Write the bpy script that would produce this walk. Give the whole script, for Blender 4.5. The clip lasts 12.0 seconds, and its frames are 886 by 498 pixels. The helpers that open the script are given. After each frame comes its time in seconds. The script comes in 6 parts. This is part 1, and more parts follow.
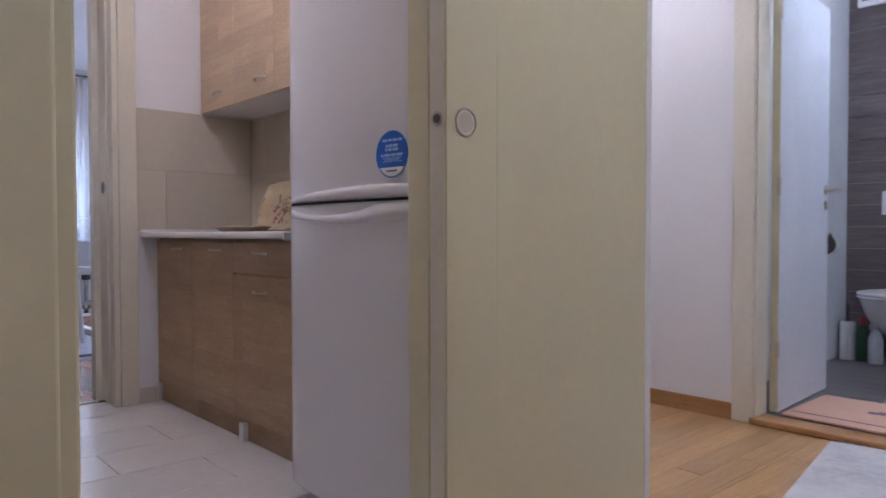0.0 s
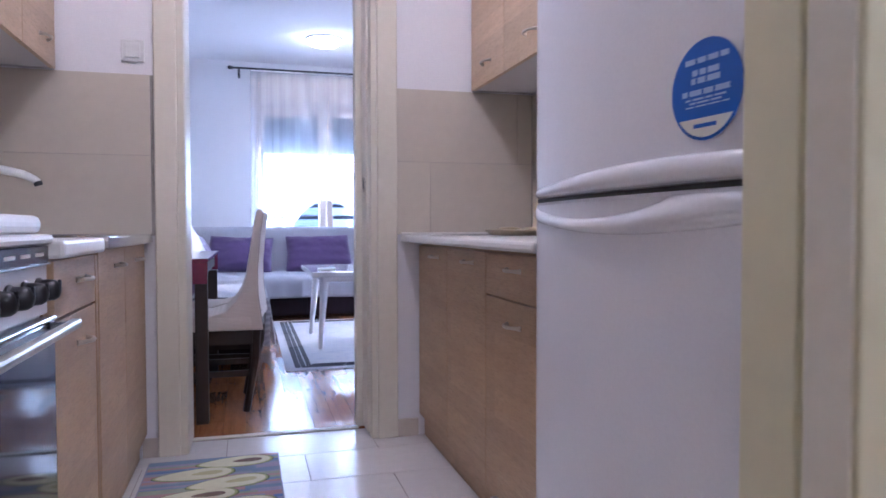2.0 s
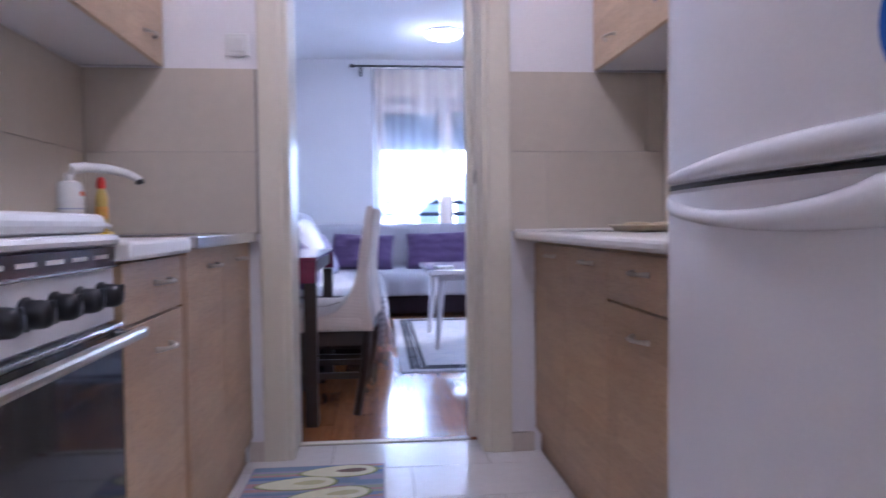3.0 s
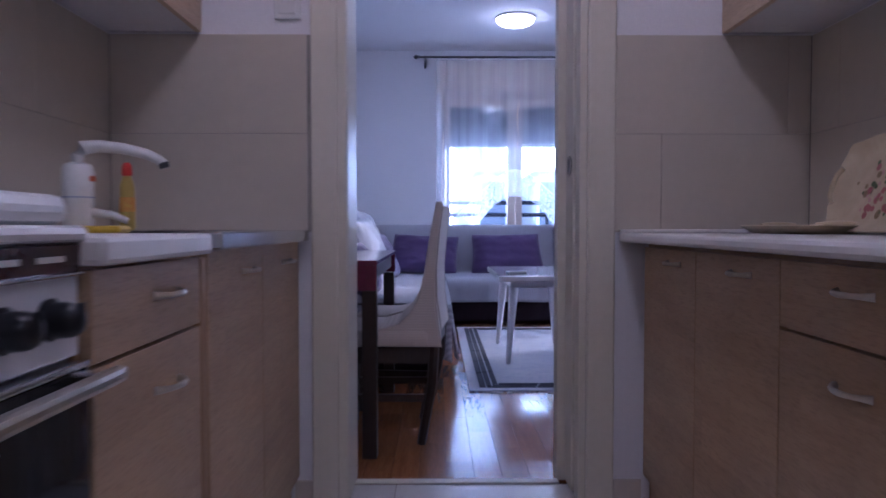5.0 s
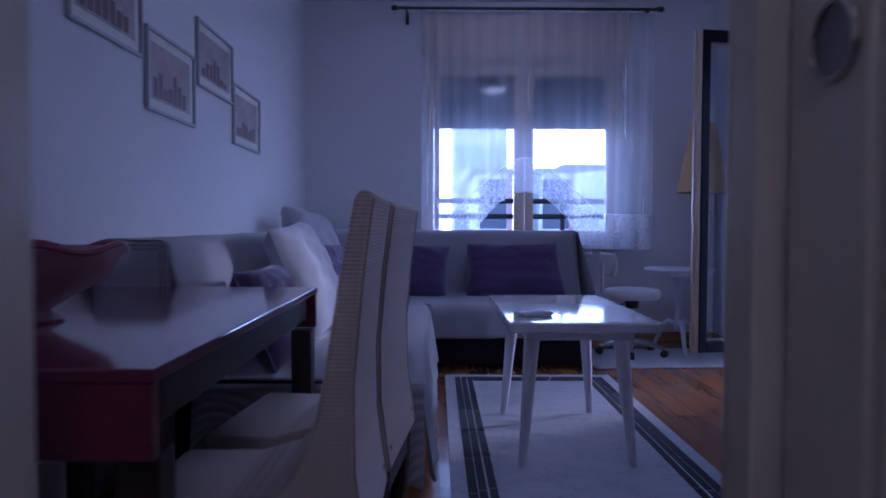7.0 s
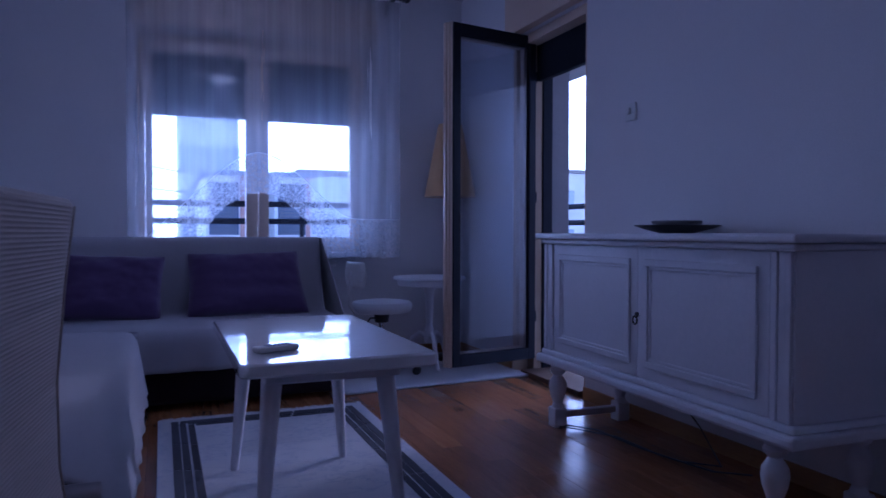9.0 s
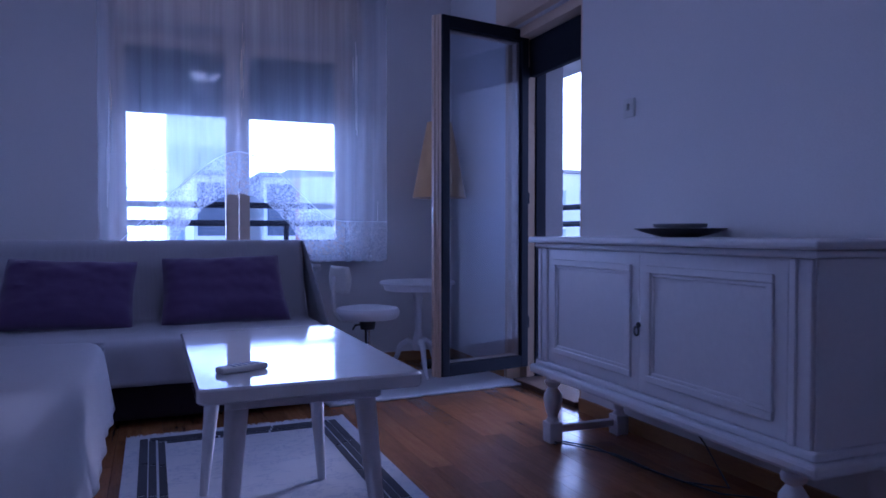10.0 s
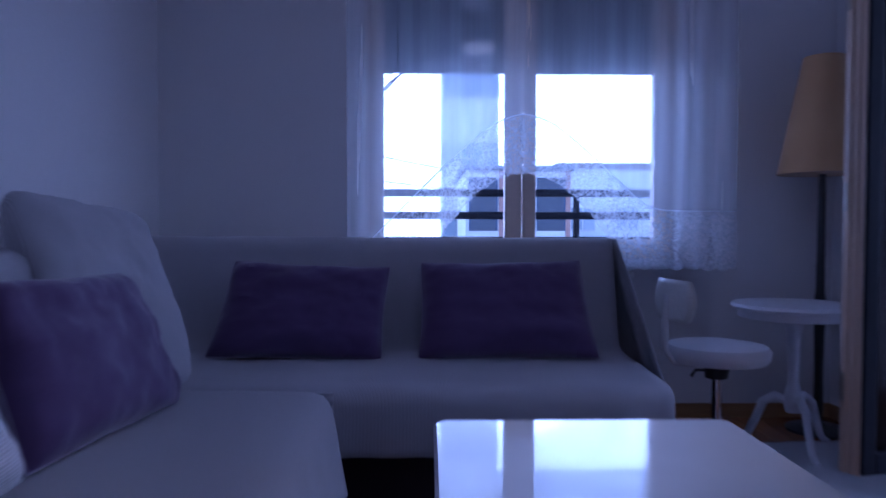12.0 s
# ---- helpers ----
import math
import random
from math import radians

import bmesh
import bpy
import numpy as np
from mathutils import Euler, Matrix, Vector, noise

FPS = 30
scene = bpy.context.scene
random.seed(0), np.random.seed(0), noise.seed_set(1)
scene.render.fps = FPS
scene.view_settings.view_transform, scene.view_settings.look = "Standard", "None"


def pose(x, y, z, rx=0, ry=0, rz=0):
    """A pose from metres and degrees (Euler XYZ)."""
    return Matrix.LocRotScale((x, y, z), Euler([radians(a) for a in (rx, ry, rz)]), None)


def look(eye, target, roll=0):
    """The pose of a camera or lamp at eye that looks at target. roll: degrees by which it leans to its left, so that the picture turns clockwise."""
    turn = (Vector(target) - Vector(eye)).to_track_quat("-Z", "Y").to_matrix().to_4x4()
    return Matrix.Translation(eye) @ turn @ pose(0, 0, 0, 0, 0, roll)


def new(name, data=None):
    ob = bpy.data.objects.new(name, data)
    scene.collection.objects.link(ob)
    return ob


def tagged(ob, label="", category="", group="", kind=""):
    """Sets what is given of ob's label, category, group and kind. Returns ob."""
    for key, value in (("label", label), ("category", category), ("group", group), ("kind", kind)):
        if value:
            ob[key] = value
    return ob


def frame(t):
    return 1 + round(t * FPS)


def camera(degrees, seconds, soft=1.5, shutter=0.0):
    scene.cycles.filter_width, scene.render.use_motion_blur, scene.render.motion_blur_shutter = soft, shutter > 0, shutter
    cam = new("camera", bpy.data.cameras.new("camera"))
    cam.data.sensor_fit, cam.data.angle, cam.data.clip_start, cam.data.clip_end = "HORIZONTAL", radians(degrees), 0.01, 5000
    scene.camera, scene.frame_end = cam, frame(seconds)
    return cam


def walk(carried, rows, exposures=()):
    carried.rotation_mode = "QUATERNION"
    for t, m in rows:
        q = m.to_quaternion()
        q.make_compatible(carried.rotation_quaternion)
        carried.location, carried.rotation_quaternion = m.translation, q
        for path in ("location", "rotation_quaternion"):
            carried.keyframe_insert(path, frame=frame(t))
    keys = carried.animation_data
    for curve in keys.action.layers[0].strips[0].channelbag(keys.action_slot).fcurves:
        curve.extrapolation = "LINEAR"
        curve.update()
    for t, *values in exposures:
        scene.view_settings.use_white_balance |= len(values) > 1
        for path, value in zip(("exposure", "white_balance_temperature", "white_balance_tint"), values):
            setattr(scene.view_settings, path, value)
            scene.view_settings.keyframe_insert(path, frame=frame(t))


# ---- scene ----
cam = camera(65.0, 12.0, 1.6, 0.5)
PATH = [
    (0, (-0.131, -0.491, 0.869), (1.208, 0.994, 0.82), -0.1),
    (0.5, (0.01, -0.408, 0.876), (1.213, 1.189, 0.822), -0.4),
    (1, (0.225, -0.179, 0.889), (1.144, 1.597, 0.848), -0.6),
    (1.5, (0.354, 0.033, 0.901), (1.032, 1.913, 0.841), -0.2),
    (2, (0.454, 0.221, 0.905), (0.995, 2.145, 0.843), -0.1),
    (2.5, (0.515, 0.371, 0.915), (0.954, 2.321, 0.851), -0.2),
    (3, (0.555, 0.447, 0.905), (0.739, 2.437, 0.834), -0.6),
    (3.2, (0.556, 0.452, 0.897), (0.631, 2.449, 0.828), -0.5),
    (4.8, (0.493, 0.821, 0.889), (0.46, 2.819, 0.824), -0.0),
    (5, (0.506, 0.931, 0.891), (0.523, 2.93, 0.828), -0.0),
    (5.5, (0.546, 1.336, 0.896), (0.589, 3.334, 0.838), -0.3),
    (6, (0.579, 1.819, 0.909), (0.577, 3.818, 0.848), -0.5),
    (6.5, (0.602, 2.262, 0.946), (0.599, 4.261, 0.881), -0.0),
    (6.7, (0.612, 2.442, 0.94), (0.614, 4.441, 0.875), 0.1),
    (8.3, (0.679, 3.295, 0.963), (1.114, 5.246, 0.905), 0.3),
    (8.5, (0.685, 3.291, 0.959), (1.253, 5.208, 0.905), 0.3),
    (9, (0.704, 3.332, 0.943), (1.454, 5.186, 0.897), 0.1),
    (9.5, (0.733, 3.38, 0.961), (1.517, 5.22, 0.912), -0.1),
    (10, (0.799, 3.516, 0.96), (1.571, 5.361, 0.914), 0.0),
    (10.5, (0.86, 3.711, 0.938), (1.43, 5.627, 0.893), -0.3),
    (11, (0.922, 4.025, 0.91), (1.112, 6.016, 0.863), -0.1),
    (11.5, (0.892, 4.351, 0.934), (0.975, 6.348, 0.882), -0.6),
    (12, (0.884, 4.961, 0.958), (0.924, 6.96, 0.898), 0.1),
]
EXPOSURES = [(0, 3.42, 5450, 15), (1, 3.92, 5120, 17), (2.5, 3.92, 5020, 19), (3.2, 3.62, 4970, 21), (4.8, 2.78, 4840, 28), (5.5, 2.32, 4760, 30), (6.7, 1.52, 4600, 36), (8.3, 0.45, 4380, 40),
             (9, 0.75, 4370, 39), (9.5, 0.95, 4370, 39), (10.5, 1.38, 4400, 38), (11, 1.33, 4400, 38), (11.5, 1.15, 4400, 38), (12, 0.78, 4400, 37)]
walk(cam, [(t, look(eye, target, roll)) for t, eye, target, roll in PATH], EXPOSURES)

# ---- daylight and lamps ----
world = bpy.data.worlds.new("sky")
scene.world = world
world.use_nodes = True
wn = world.node_tree.nodes
sky = wn.new("ShaderNodeTexSky")
sky.sky_type = "NISHITA"
sky.sun_disc = False
sky.dust_density = 1.5
sky.sun_elevation = radians(16)
sky.sun_rotation = radians(63)
wn["Background"].inputs[1].default_value = 0.15
world.node_tree.links.new(sky.outputs[0], wn["Background"].inputs[0])
sun = new("sun", bpy.data.lights.new("sun", "SUN"))
sun.data.energy, sun.data.angle, sun.data.color = 0.35, radians(4.0), (1.0, 0.93, 0.85)
sun.matrix_world = look((3.0, 1.5, 1.0), (0, 0, 0))


def area_lamp(name, at, target, w, h, watts, colour):
    lamp = bpy.data.lights.new(name, "AREA")
    lamp.shape, lamp.size, lamp.size_y, lamp.energy, lamp.color = "RECTANGLE", w, h, watts, colour
    ob = new(name, lamp)
    ob.matrix_world = look(at, target)
    return ob


# daylight of the sky in the window's opening
area_lamp("window_daylight", (1.36, 8.78, 1.3), (1.36, 5.0, 0.9), 1.4, 0.9, 2.9, (0.72, 0.81, 1.0))
area_lamp("balcony_door_daylight", (3.95, 6.85, 1.25), (1.9, 7.4, 0.9), 0.8, 1.4, 0.4, (0.74, 0.82, 1.0))


def bulb(name, at, watts, colour, size):
    lamp = bpy.data.lights.new(name, "POINT")
    lamp.energy, lamp.color, lamp.shadow_soft_size = watts, colour, size
    ob = new(name, lamp)
    ob.location = at
    return ob


# ---- materials ----
def base_mat(name, rough=0.5, metal=0.0, spec=0.5, coat=0.0):
    m = bpy.data.materials.new(name)
    m.use_nodes = True
    nt = m.node_tree
    b = nt.nodes["Principled BSDF"]
    b.inputs["Roughness"].default_value = rough
    b.inputs["Metallic"].default_value = metal
    b.inputs["Specular IOR Level"].default_value = spec
    b.inputs["Coat Weight"].default_value = coat
    b.inputs["Coat Roughness"].default_value = 0.08
    return m, nt, b


def node(nt, kind, **inputs):
    n = nt.nodes.new(kind)
    for k, v in inputs.items():
        n.inputs[k.replace("_", " ")].default_value = v
    return n


def mixed(nt, fac, a, b):
    n = nt.nodes.new("ShaderNodeMix")
    n.data_type = "RGBA"
    for sock, v in ((n.inputs[0], fac), (n.inputs[6], a), (n.inputs[7], b)):
        if isinstance(v, (int, float)):
            sock.default_value = v
        elif isinstance(v, tuple):
            sock.default_value = (*v, 1)
        else:
            nt.links.new(v, sock)
    return n.outputs[2]


def ramp(nt, fac, lo, hi):
    n = nt.nodes.new("ShaderNodeMapRange")
    n.inputs["From Min"].default_value, n.inputs["From Max"].default_value = lo, hi
    nt.links.new(fac, n.inputs["Value"])
    return n.outputs[0]


def coords(nt, scale=(1, 1, 1), rot=(0, 0, 0)):
    tc = nt.nodes.new("ShaderNodeTexCoord")
    mp = nt.nodes.new("ShaderNodeMapping")
    mp.inputs["Scale"].default_value = scale
    mp.inputs["Rotation"].default_value = [radians(a) for a in rot]
    nt.links.new(tc.outputs["Object"], mp.inputs["Vector"])
    return mp.outputs[0]


def noise_tex(nt, vec, scale, detail=4.0, rough=0.55):
    n = node(nt, "ShaderNodeTexNoise", Scale=scale, Detail=detail, Roughness=rough)
    nt.links.new(vec, n.inputs["Vector"])
    return n.outputs["Fac"]


def bump(nt, b, height, strength, distance=0.01):
    n = node(nt, "ShaderNodeBump", Strength=strength, Distance=distance)
    nt.links.new(height, n.inputs["Height"])
    nt.links.new(n.outputs[0], b.inputs["Normal"])


def surface(name, colour, colour2=None, rough=0.5, metal=0.0, coarse=2.0, fine=60.0, bumpy=0.1, spec=0.5, coat=0.0, vary=0.0, distance=0.004, grain=0.975):
    """A plain material: two tones mixed by stains and grain, with fine relief; vary: tone from piece to piece."""
    m, nt, b = base_mat(name, rough, metal, spec, coat)
    colour2 = colour2 or tuple(c * 0.86 for c in colour)
    v = coords(nt)
    big, small = noise_tex(nt, v, coarse), noise_tex(nt, v, fine, 3)
    col = mixed(nt, ramp(nt, big, 0.3, 0.7), colour, colour2)
    col = mixed(nt, ramp(nt, small, 0.35, 0.9), col, tuple(c * grain for c in colour2))
    if vary:
        info = nt.nodes.new("ShaderNodeObjectInfo")
        hs = node(nt, "ShaderNodeHueSaturation")
        nt.links.new(col, hs.inputs["Color"])
        mr = node(nt, "ShaderNodeMapRange")
        mr.inputs["To Min"].default_value, mr.inputs["To Max"].default_value = 1 - vary, 1 + vary
        nt.links.new(info.outputs["Random"], mr.inputs["Value"])
        nt.links.new(mr.outputs[0], hs.inputs["Value"])
        col = hs.outputs[0]
    nt.links.new(col, b.inputs["Base Color"])
    rr = node(nt, "ShaderNodeMapRange")
    rr.inputs["To Min"].default_value, rr.inputs["To Max"].default_value = rough * 0.85, min(1, rough * 1.2)
    nt.links.new(big, rr.inputs["Value"])
    nt.links.new(rr.outputs[0], b.inputs["Roughness"])
    if bumpy:
        bump(nt, b, small, bumpy, distance)
    return m


def wood(name, light, dark, along=(1, 1, 1), rough=0.4, coat=0.0, vary=0.0, scale=1.0, bumpy=0.08, staves=0.0):
    """Wood whose grain runs along the axis with the smallest factor in along."""
    m, nt, b = base_mat(name, rough, 0, 0.5, coat)
    tc = nt.nodes.new("ShaderNodeTexCoord")
    info = nt.nodes.new("ShaderNodeObjectInfo")
    shift = nt.nodes.new("ShaderNodeVectorMath")
    shift.operation = "MULTIPLY_ADD"
    rnd = nt.nodes.new("ShaderNodeCombineXYZ")
    for i in range(3):
        nt.links.new(info.outputs["Random"], rnd.inputs[i])
    shift.inputs[1].default_value = (37, 53, 71)
    nt.links.new(rnd.outputs[0], shift.inputs[0])
    nt.links.new(tc.outputs["Object"], shift.inputs[2])
    mp = nt.nodes.new("ShaderNodeMapping")
    mp.inputs["Scale"].default_value = [a * scale for a in along]
    nt.links.new(shift.outputs[0], mp.inputs["Vector"])
    v = mp.outputs[0]
    bands = noise_tex(nt, v, 6, 5, 0.6)
    grain = noise_tex(nt, v, 38, 4, 0.7)
    stain = noise_tex(nt, tc.outputs["Object"], 1.7, 2)
    col = mixed(nt, ramp(nt, bands, 0.3, 0.72), light, dark)
    col = mixed(nt, ramp(nt, grain, 0.48, 0.85), col, tuple(c * 0.62 for c in dark))
    col = mixed(nt, ramp(nt, stain, 0.4, 1.1), col, tuple(c * 0.75 for c in dark))
    if staves:
        sep, com = nt.nodes.new("ShaderNodeSeparateXYZ"), nt.nodes.new("ShaderNodeCombineXYZ")
        nt.links.new(tc.outputs["Object"], sep.inputs[0])
        nt.links.new(sep.outputs[1], com.inputs[0])
        nt.links.new(sep.outputs[2], com.inputs[1])
        br = node(nt, "ShaderNodeTexBrick", Scale=1.0)
        br.inputs["Mortar Size"].default_value = 0.0
        br.inputs["Brick Width"].default_value, br.inputs["Row Height"].default_value = 0.33, 0.085
        br.inputs["Color1"].default_value, br.inputs["Color2"].default_value = (1 - staves,) * 3 + (1,), (1 + staves,) * 3 + (1,)
        nt.links.new(com.outputs[0], br.inputs["Vector"])
        mul = nt.nodes.new("ShaderNodeMix")
        mul.data_type, mul.blend_type = "RGBA", "MULTIPLY"
        mul.inputs[0].default_value = 1.0
        nt.links.new(col, mul.inputs[6])
        nt.links.new(br.outputs["Color"], mul.inputs[7])
        col = mul.outputs[2]
    if vary:
        hs = node(nt, "ShaderNodeHueSaturation")
        nt.links.new(col, hs.inputs["Color"])
        mr = node(nt, "ShaderNodeMapRange")
        mr.inputs["To Min"].default_value, mr.inputs["To Max"].default_value = 1 - vary, 1 + vary
        nt.links.new(info.outputs["Random"], mr.inputs["Value"])
        nt.links.new(mr.outputs[0], hs.inputs["Value"])
        col = hs.outputs[0]
    nt.links.new(col, b.inputs["Base Color"])
    bump(nt, b, grain, bumpy, 0.002)
    return m


def glow(name, colour, strength):
    m, nt, b = base_mat(name, 0.4)
    b.inputs["Base Color"].default_value = (*colour, 1)
    b.inputs["Emission Color"].default_value = (*colour, 1)
    b.inputs["Emission Strength"].default_value = strength
    return m


def cloth(name, colour, colour2, rib=0.0, axis="X", ribs=160.0, rough=0.9, sheen=0.3):
    m, nt, b = base_mat(name, rough, 0, 0.2)
    b.inputs["Sheen Weight"].default_value = sheen
    v = coords(nt)
    big, small = noise_tex(nt, v, 3.0), noise_tex(nt, v, 260, 2)
    col = mixed(nt, ramp(nt, big, 0.3, 0.7), colour, colour2)
    height = small
    if rib:
        w = node(nt, "ShaderNodeTexWave", Scale=ribs / 6.28, Distortion=0.15, Detail=1.0)
        w.bands_direction = axis
        nt.links.new(v, w.inputs["Vector"])
        col = mixed(nt, ramp(nt, w.outputs["Fac"], 1.0, 0.0), col, tuple(c * (1 - rib * 0.35) for c in colour2))
        add = nt.nodes.new("ShaderNodeMath")
        add.operation = "MULTIPLY_ADD"
        add.inputs[1].default_value = 0.25
        nt.links.new(small, add.inputs[0])
        nt.links.new(w.outputs["Fac"], add.inputs[2])
        height = add.outputs[0]
    nt.links.new(col, b.inputs["Base Color"])
    bump(nt, b, height, 0.35 + rib * 0.4, 0.002)
    return m


def sheer(name, colour, thin, lace=0.0):
    """Thin curtain cloth that lets most of the light through; lace: how much of a figured pattern is woven in."""
    m = bpy.data.materials.new(name)
    m.use_nodes = True
    nt = m.node_tree
    out = nt.nodes["Material Output"]
    nt.nodes.remove(nt.nodes["Principled BSDF"])
    clear = nt.nodes.new("ShaderNodeBsdfTransparent")
    tl = nt.nodes.new("ShaderNodeBsdfTranslucent")
    df = nt.nodes.new("ShaderNodeBsdfDiffuse")
    tl.inputs[0].default_value = df.inputs[0].default_value = (*colour, 1)
    fab = node(nt, "ShaderNodeMixShader", Fac=0.15)
    nt.links.new(tl.outputs[0], fab.inputs[1])
    nt.links.new(df.outputs[0], fab.inputs[2])
    mix = node(nt, "ShaderNodeMixShader", Fac=thin)
    v = coords(nt)
    weave = noise_tex(nt, coords(nt, (1.0, 0.2, 0.03)), 13, 4)
    mr = node(nt, "ShaderNodeMapRange")
    mr.inputs["From Min"].default_value, mr.inputs["From Max"].default_value = 0.3, 0.7
    mr.inputs["To Min"].default_value, mr.inputs["To Max"].default_value = thin * 0.78, thin * 1.3
    nt.links.new(weave, mr.inputs["Value"])
    fac = mr.outputs[0]
    if lace:
        vo = node(nt, "ShaderNodeTexVoronoi", Scale=60.0)
        vo.feature = "DISTANCE_TO_EDGE"
        nt.links.new(v, vo.inputs["Vector"])
        blobs = noise_tex(nt, v, 44, 4)
        edge = ramp(nt, vo.outputs["Distance"], 0.09, 0.02)
        spots = ramp(nt, blobs, 0.52, 0.6)
        mul = nt.nodes.new("ShaderNodeMath")
        mul.operation = "MAXIMUM"
        nt.links.new(edge, mul.inputs[0])
        nt.links.new(spots, mul.inputs[1])
        sc = nt.nodes.new("ShaderNodeMath")
        sc.operation = "MULTIPLY_ADD"
        sc.inputs[1].default_value = lace
        nt.links.new(mul.outputs[0], sc.inputs[0])
        nt.links.new(fac, sc.inputs[2])
        fac = sc.outputs[0]
    nt.links.new(fac, mix.inputs[0])
    nt.links.new(clear.outputs[0], mix.inputs[1])
    nt.links.new(fab.outputs[0], mix.inputs[2])
    nt.links.new(mix.outputs[0], out.inputs[0])
    return m


def clear_glass(name, tint=(0.95, 0.98, 1.0)):
    m = bpy.data.materials.new(name)
    m.use_nodes = True
    nt = m.node_tree
    out = nt.nodes["Material Output"]
    nt.nodes.remove(nt.nodes["Principled BSDF"])
    clear = nt.nodes.new("ShaderNodeBsdfTransparent")
    clear.inputs[0].default_value = (*tint, 1)
    gl = node(nt, "ShaderNodeBsdfGlossy", Roughness=0.01)
    fr = node(nt, "ShaderNodeFresnel", IOR=1.5)
    mx = node(nt, "ShaderNodeMixShader")
    nt.links.new(fr.outputs[0], mx.inputs[0])
    nt.links.new(clear.outputs[0], mx.inputs[1])
    nt.links.new(gl.outputs[0], mx.inputs[2])
    nt.links.new(mx.outputs[0], out.inputs[0])
    return m


WALL = surface("wall_paint", (0.80, 0.79, 0.80), (0.75, 0.74, 0.76), 0.85, coarse=1.3, fine=140, bumpy=0.08, spec=0.2)
CEIL = surface("ceiling_paint", (0.82, 0.82, 0.82), (0.78, 0.78, 0.79), 0.9, coarse=1.0, fine=120, bumpy=0.06, spec=0.2)
CREAM = surface("cream_lacquer", (0.66, 0.62, 0.43), (0.63, 0.59, 0.405), 0.42, coarse=1.5, fine=30, bumpy=0.03)
CASING = surface("pale_cream_lacquer", (0.72, 0.68, 0.58), (0.67, 0.63, 0.52), 0.4, coarse=1.5, fine=40, bumpy=0.03)
WTILE = surface("beige_wall_tile", (0.57, 0.515, 0.425), (0.53, 0.48, 0.395), 0.3, coarse=3, fine=25, bumpy=0.04, vary=0.03)
GROUT = surface("grout", (0.36, 0.33, 0.30), None, 0.9, fine=90, bumpy=0.2)
FTILE = surface("pale_floor_tile", (0.72, 0.70, 0.68), (0.67, 0.65, 0.63), 0.22, coarse=4, fine=30, bumpy=0.03, vary=0.03)
SKIRT = surface("beige_tile_skirting", (0.62, 0.55, 0.48), None, 0.35, fine=30)
# Base units' oak, darkened to stand for weaker light on the low fronts.
OAK = wood("oak_laminate_dimmed", (0.51, 0.355, 0.215), (0.42, 0.280, 0.162), (6, 0.7, 6), 0.45, vary=0.04, scale=1.0, staves=0.07)
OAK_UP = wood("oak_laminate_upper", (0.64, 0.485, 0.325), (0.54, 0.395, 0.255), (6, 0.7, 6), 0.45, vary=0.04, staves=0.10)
OAK_EDGE = wood("oak_edge", (0.40, 0.25, 0.13), (0.30, 0.18, 0.09), (6, 6, 0.7), 0.5)
PARQUET = wood("varnished_parquet", (0.42, 0.19, 0.075), (0.30, 0.12, 0.045), (7, 0.5, 7), 0.26, 0.28, vary=0.22, bumpy=0.03)
PARQUET_X = wood("pale_varnished_parquet", (0.56, 0.35, 0.15), (0.44, 0.25, 0.10), (0.5, 7, 7), 0.3, 0.25, vary=0.18, bumpy=0.03)
PARQ_GAP = surface("parquet_gap", (0.10, 0.045, 0.02), None, 0.7)
BASEWOOD = wood("wood_skirting", (0.46, 0.26, 0.10), (0.36, 0.18, 0.07), (0.6, 0.6, 8), 0.4)
WHITE = surface("white_enamel", (0.80, 0.79, 0.80), (0.77, 0.76, 0.78), 0.25, coarse=1.5, fine=50, bumpy=0.02)
FRIDGE = surface("white_fridge_enamel", (0.76, 0.75, 0.78), (0.72, 0.71, 0.75), 0.23, coarse=1.2, fine=200, bumpy=0.05)
WTOP = surface("white_worktop", (0.80, 0.78, 0.76), (0.74, 0.72, 0.70), 0.35, coarse=8, fine=80, bumpy=0.03)
WPAINT = surface("white_furniture_paint", (0.78, 0.78, 0.82), (0.73, 0.73, 0.78), 0.38, coarse=2.5, fine=50, bumpy=0.05)
GLOSSW = surface("high_gloss_white", (0.78, 0.79, 0.83), (0.75, 0.76, 0.80), 0.03, coarse=2, fine=12, bumpy=0.04, coat=0.6)
PLASTIC = surface("white_plastic", (0.78, 0.78, 0.77), None, 0.35, fine=60, bumpy=0.02)
BLACK = surface("black_plastic", (0.025, 0.025, 0.03), (0.04, 0.04, 0.045), 0.35, fine=80, bumpy=0.03)
DARKMETAL = surface("dark_window_frame", (0.013, 0.015, 0.024), (0.02, 0.022, 0.032), 0.6, spec=0.1, fine=80, bumpy=0.04)
DARKWOOD = wood("espresso_stained_wood", (0.035, 0.018, 0.014), (0.022, 0.011, 0.009), (6, 6, 0.7), 0.35, 0.2)
MAROON = surface("maroon_lacquer", (0.17, 0.025, 0.055), (0.13, 0.018, 0.045), 0.12, coarse=3, fine=40, bumpy=0.02, coat=0.6)
STEEL = surface("brushed_steel", (0.62, 0.62, 0.63), (0.52, 0.52, 0.54), 0.17, 1.0, coarse=3, fine=90, bumpy=0.03)
NICKEL = surface("satin_nickel", (0.62, 0.58, 0.50), (0.52, 0.48, 0.42), 0.3, 1.0, coarse=9, fine=90, bumpy=0.02)
CHROME = surface("chrome", (0.8, 0.8, 0.82), None, 0.08, 1.0, bumpy=0)
OVENGLASS = surface("black_oven_glass", (0.012, 0.012, 0.016), (0.02, 0.02, 0.025), 0.06, coarse=2, fine=30, bumpy=0, coat=0.0, spec=0.35)
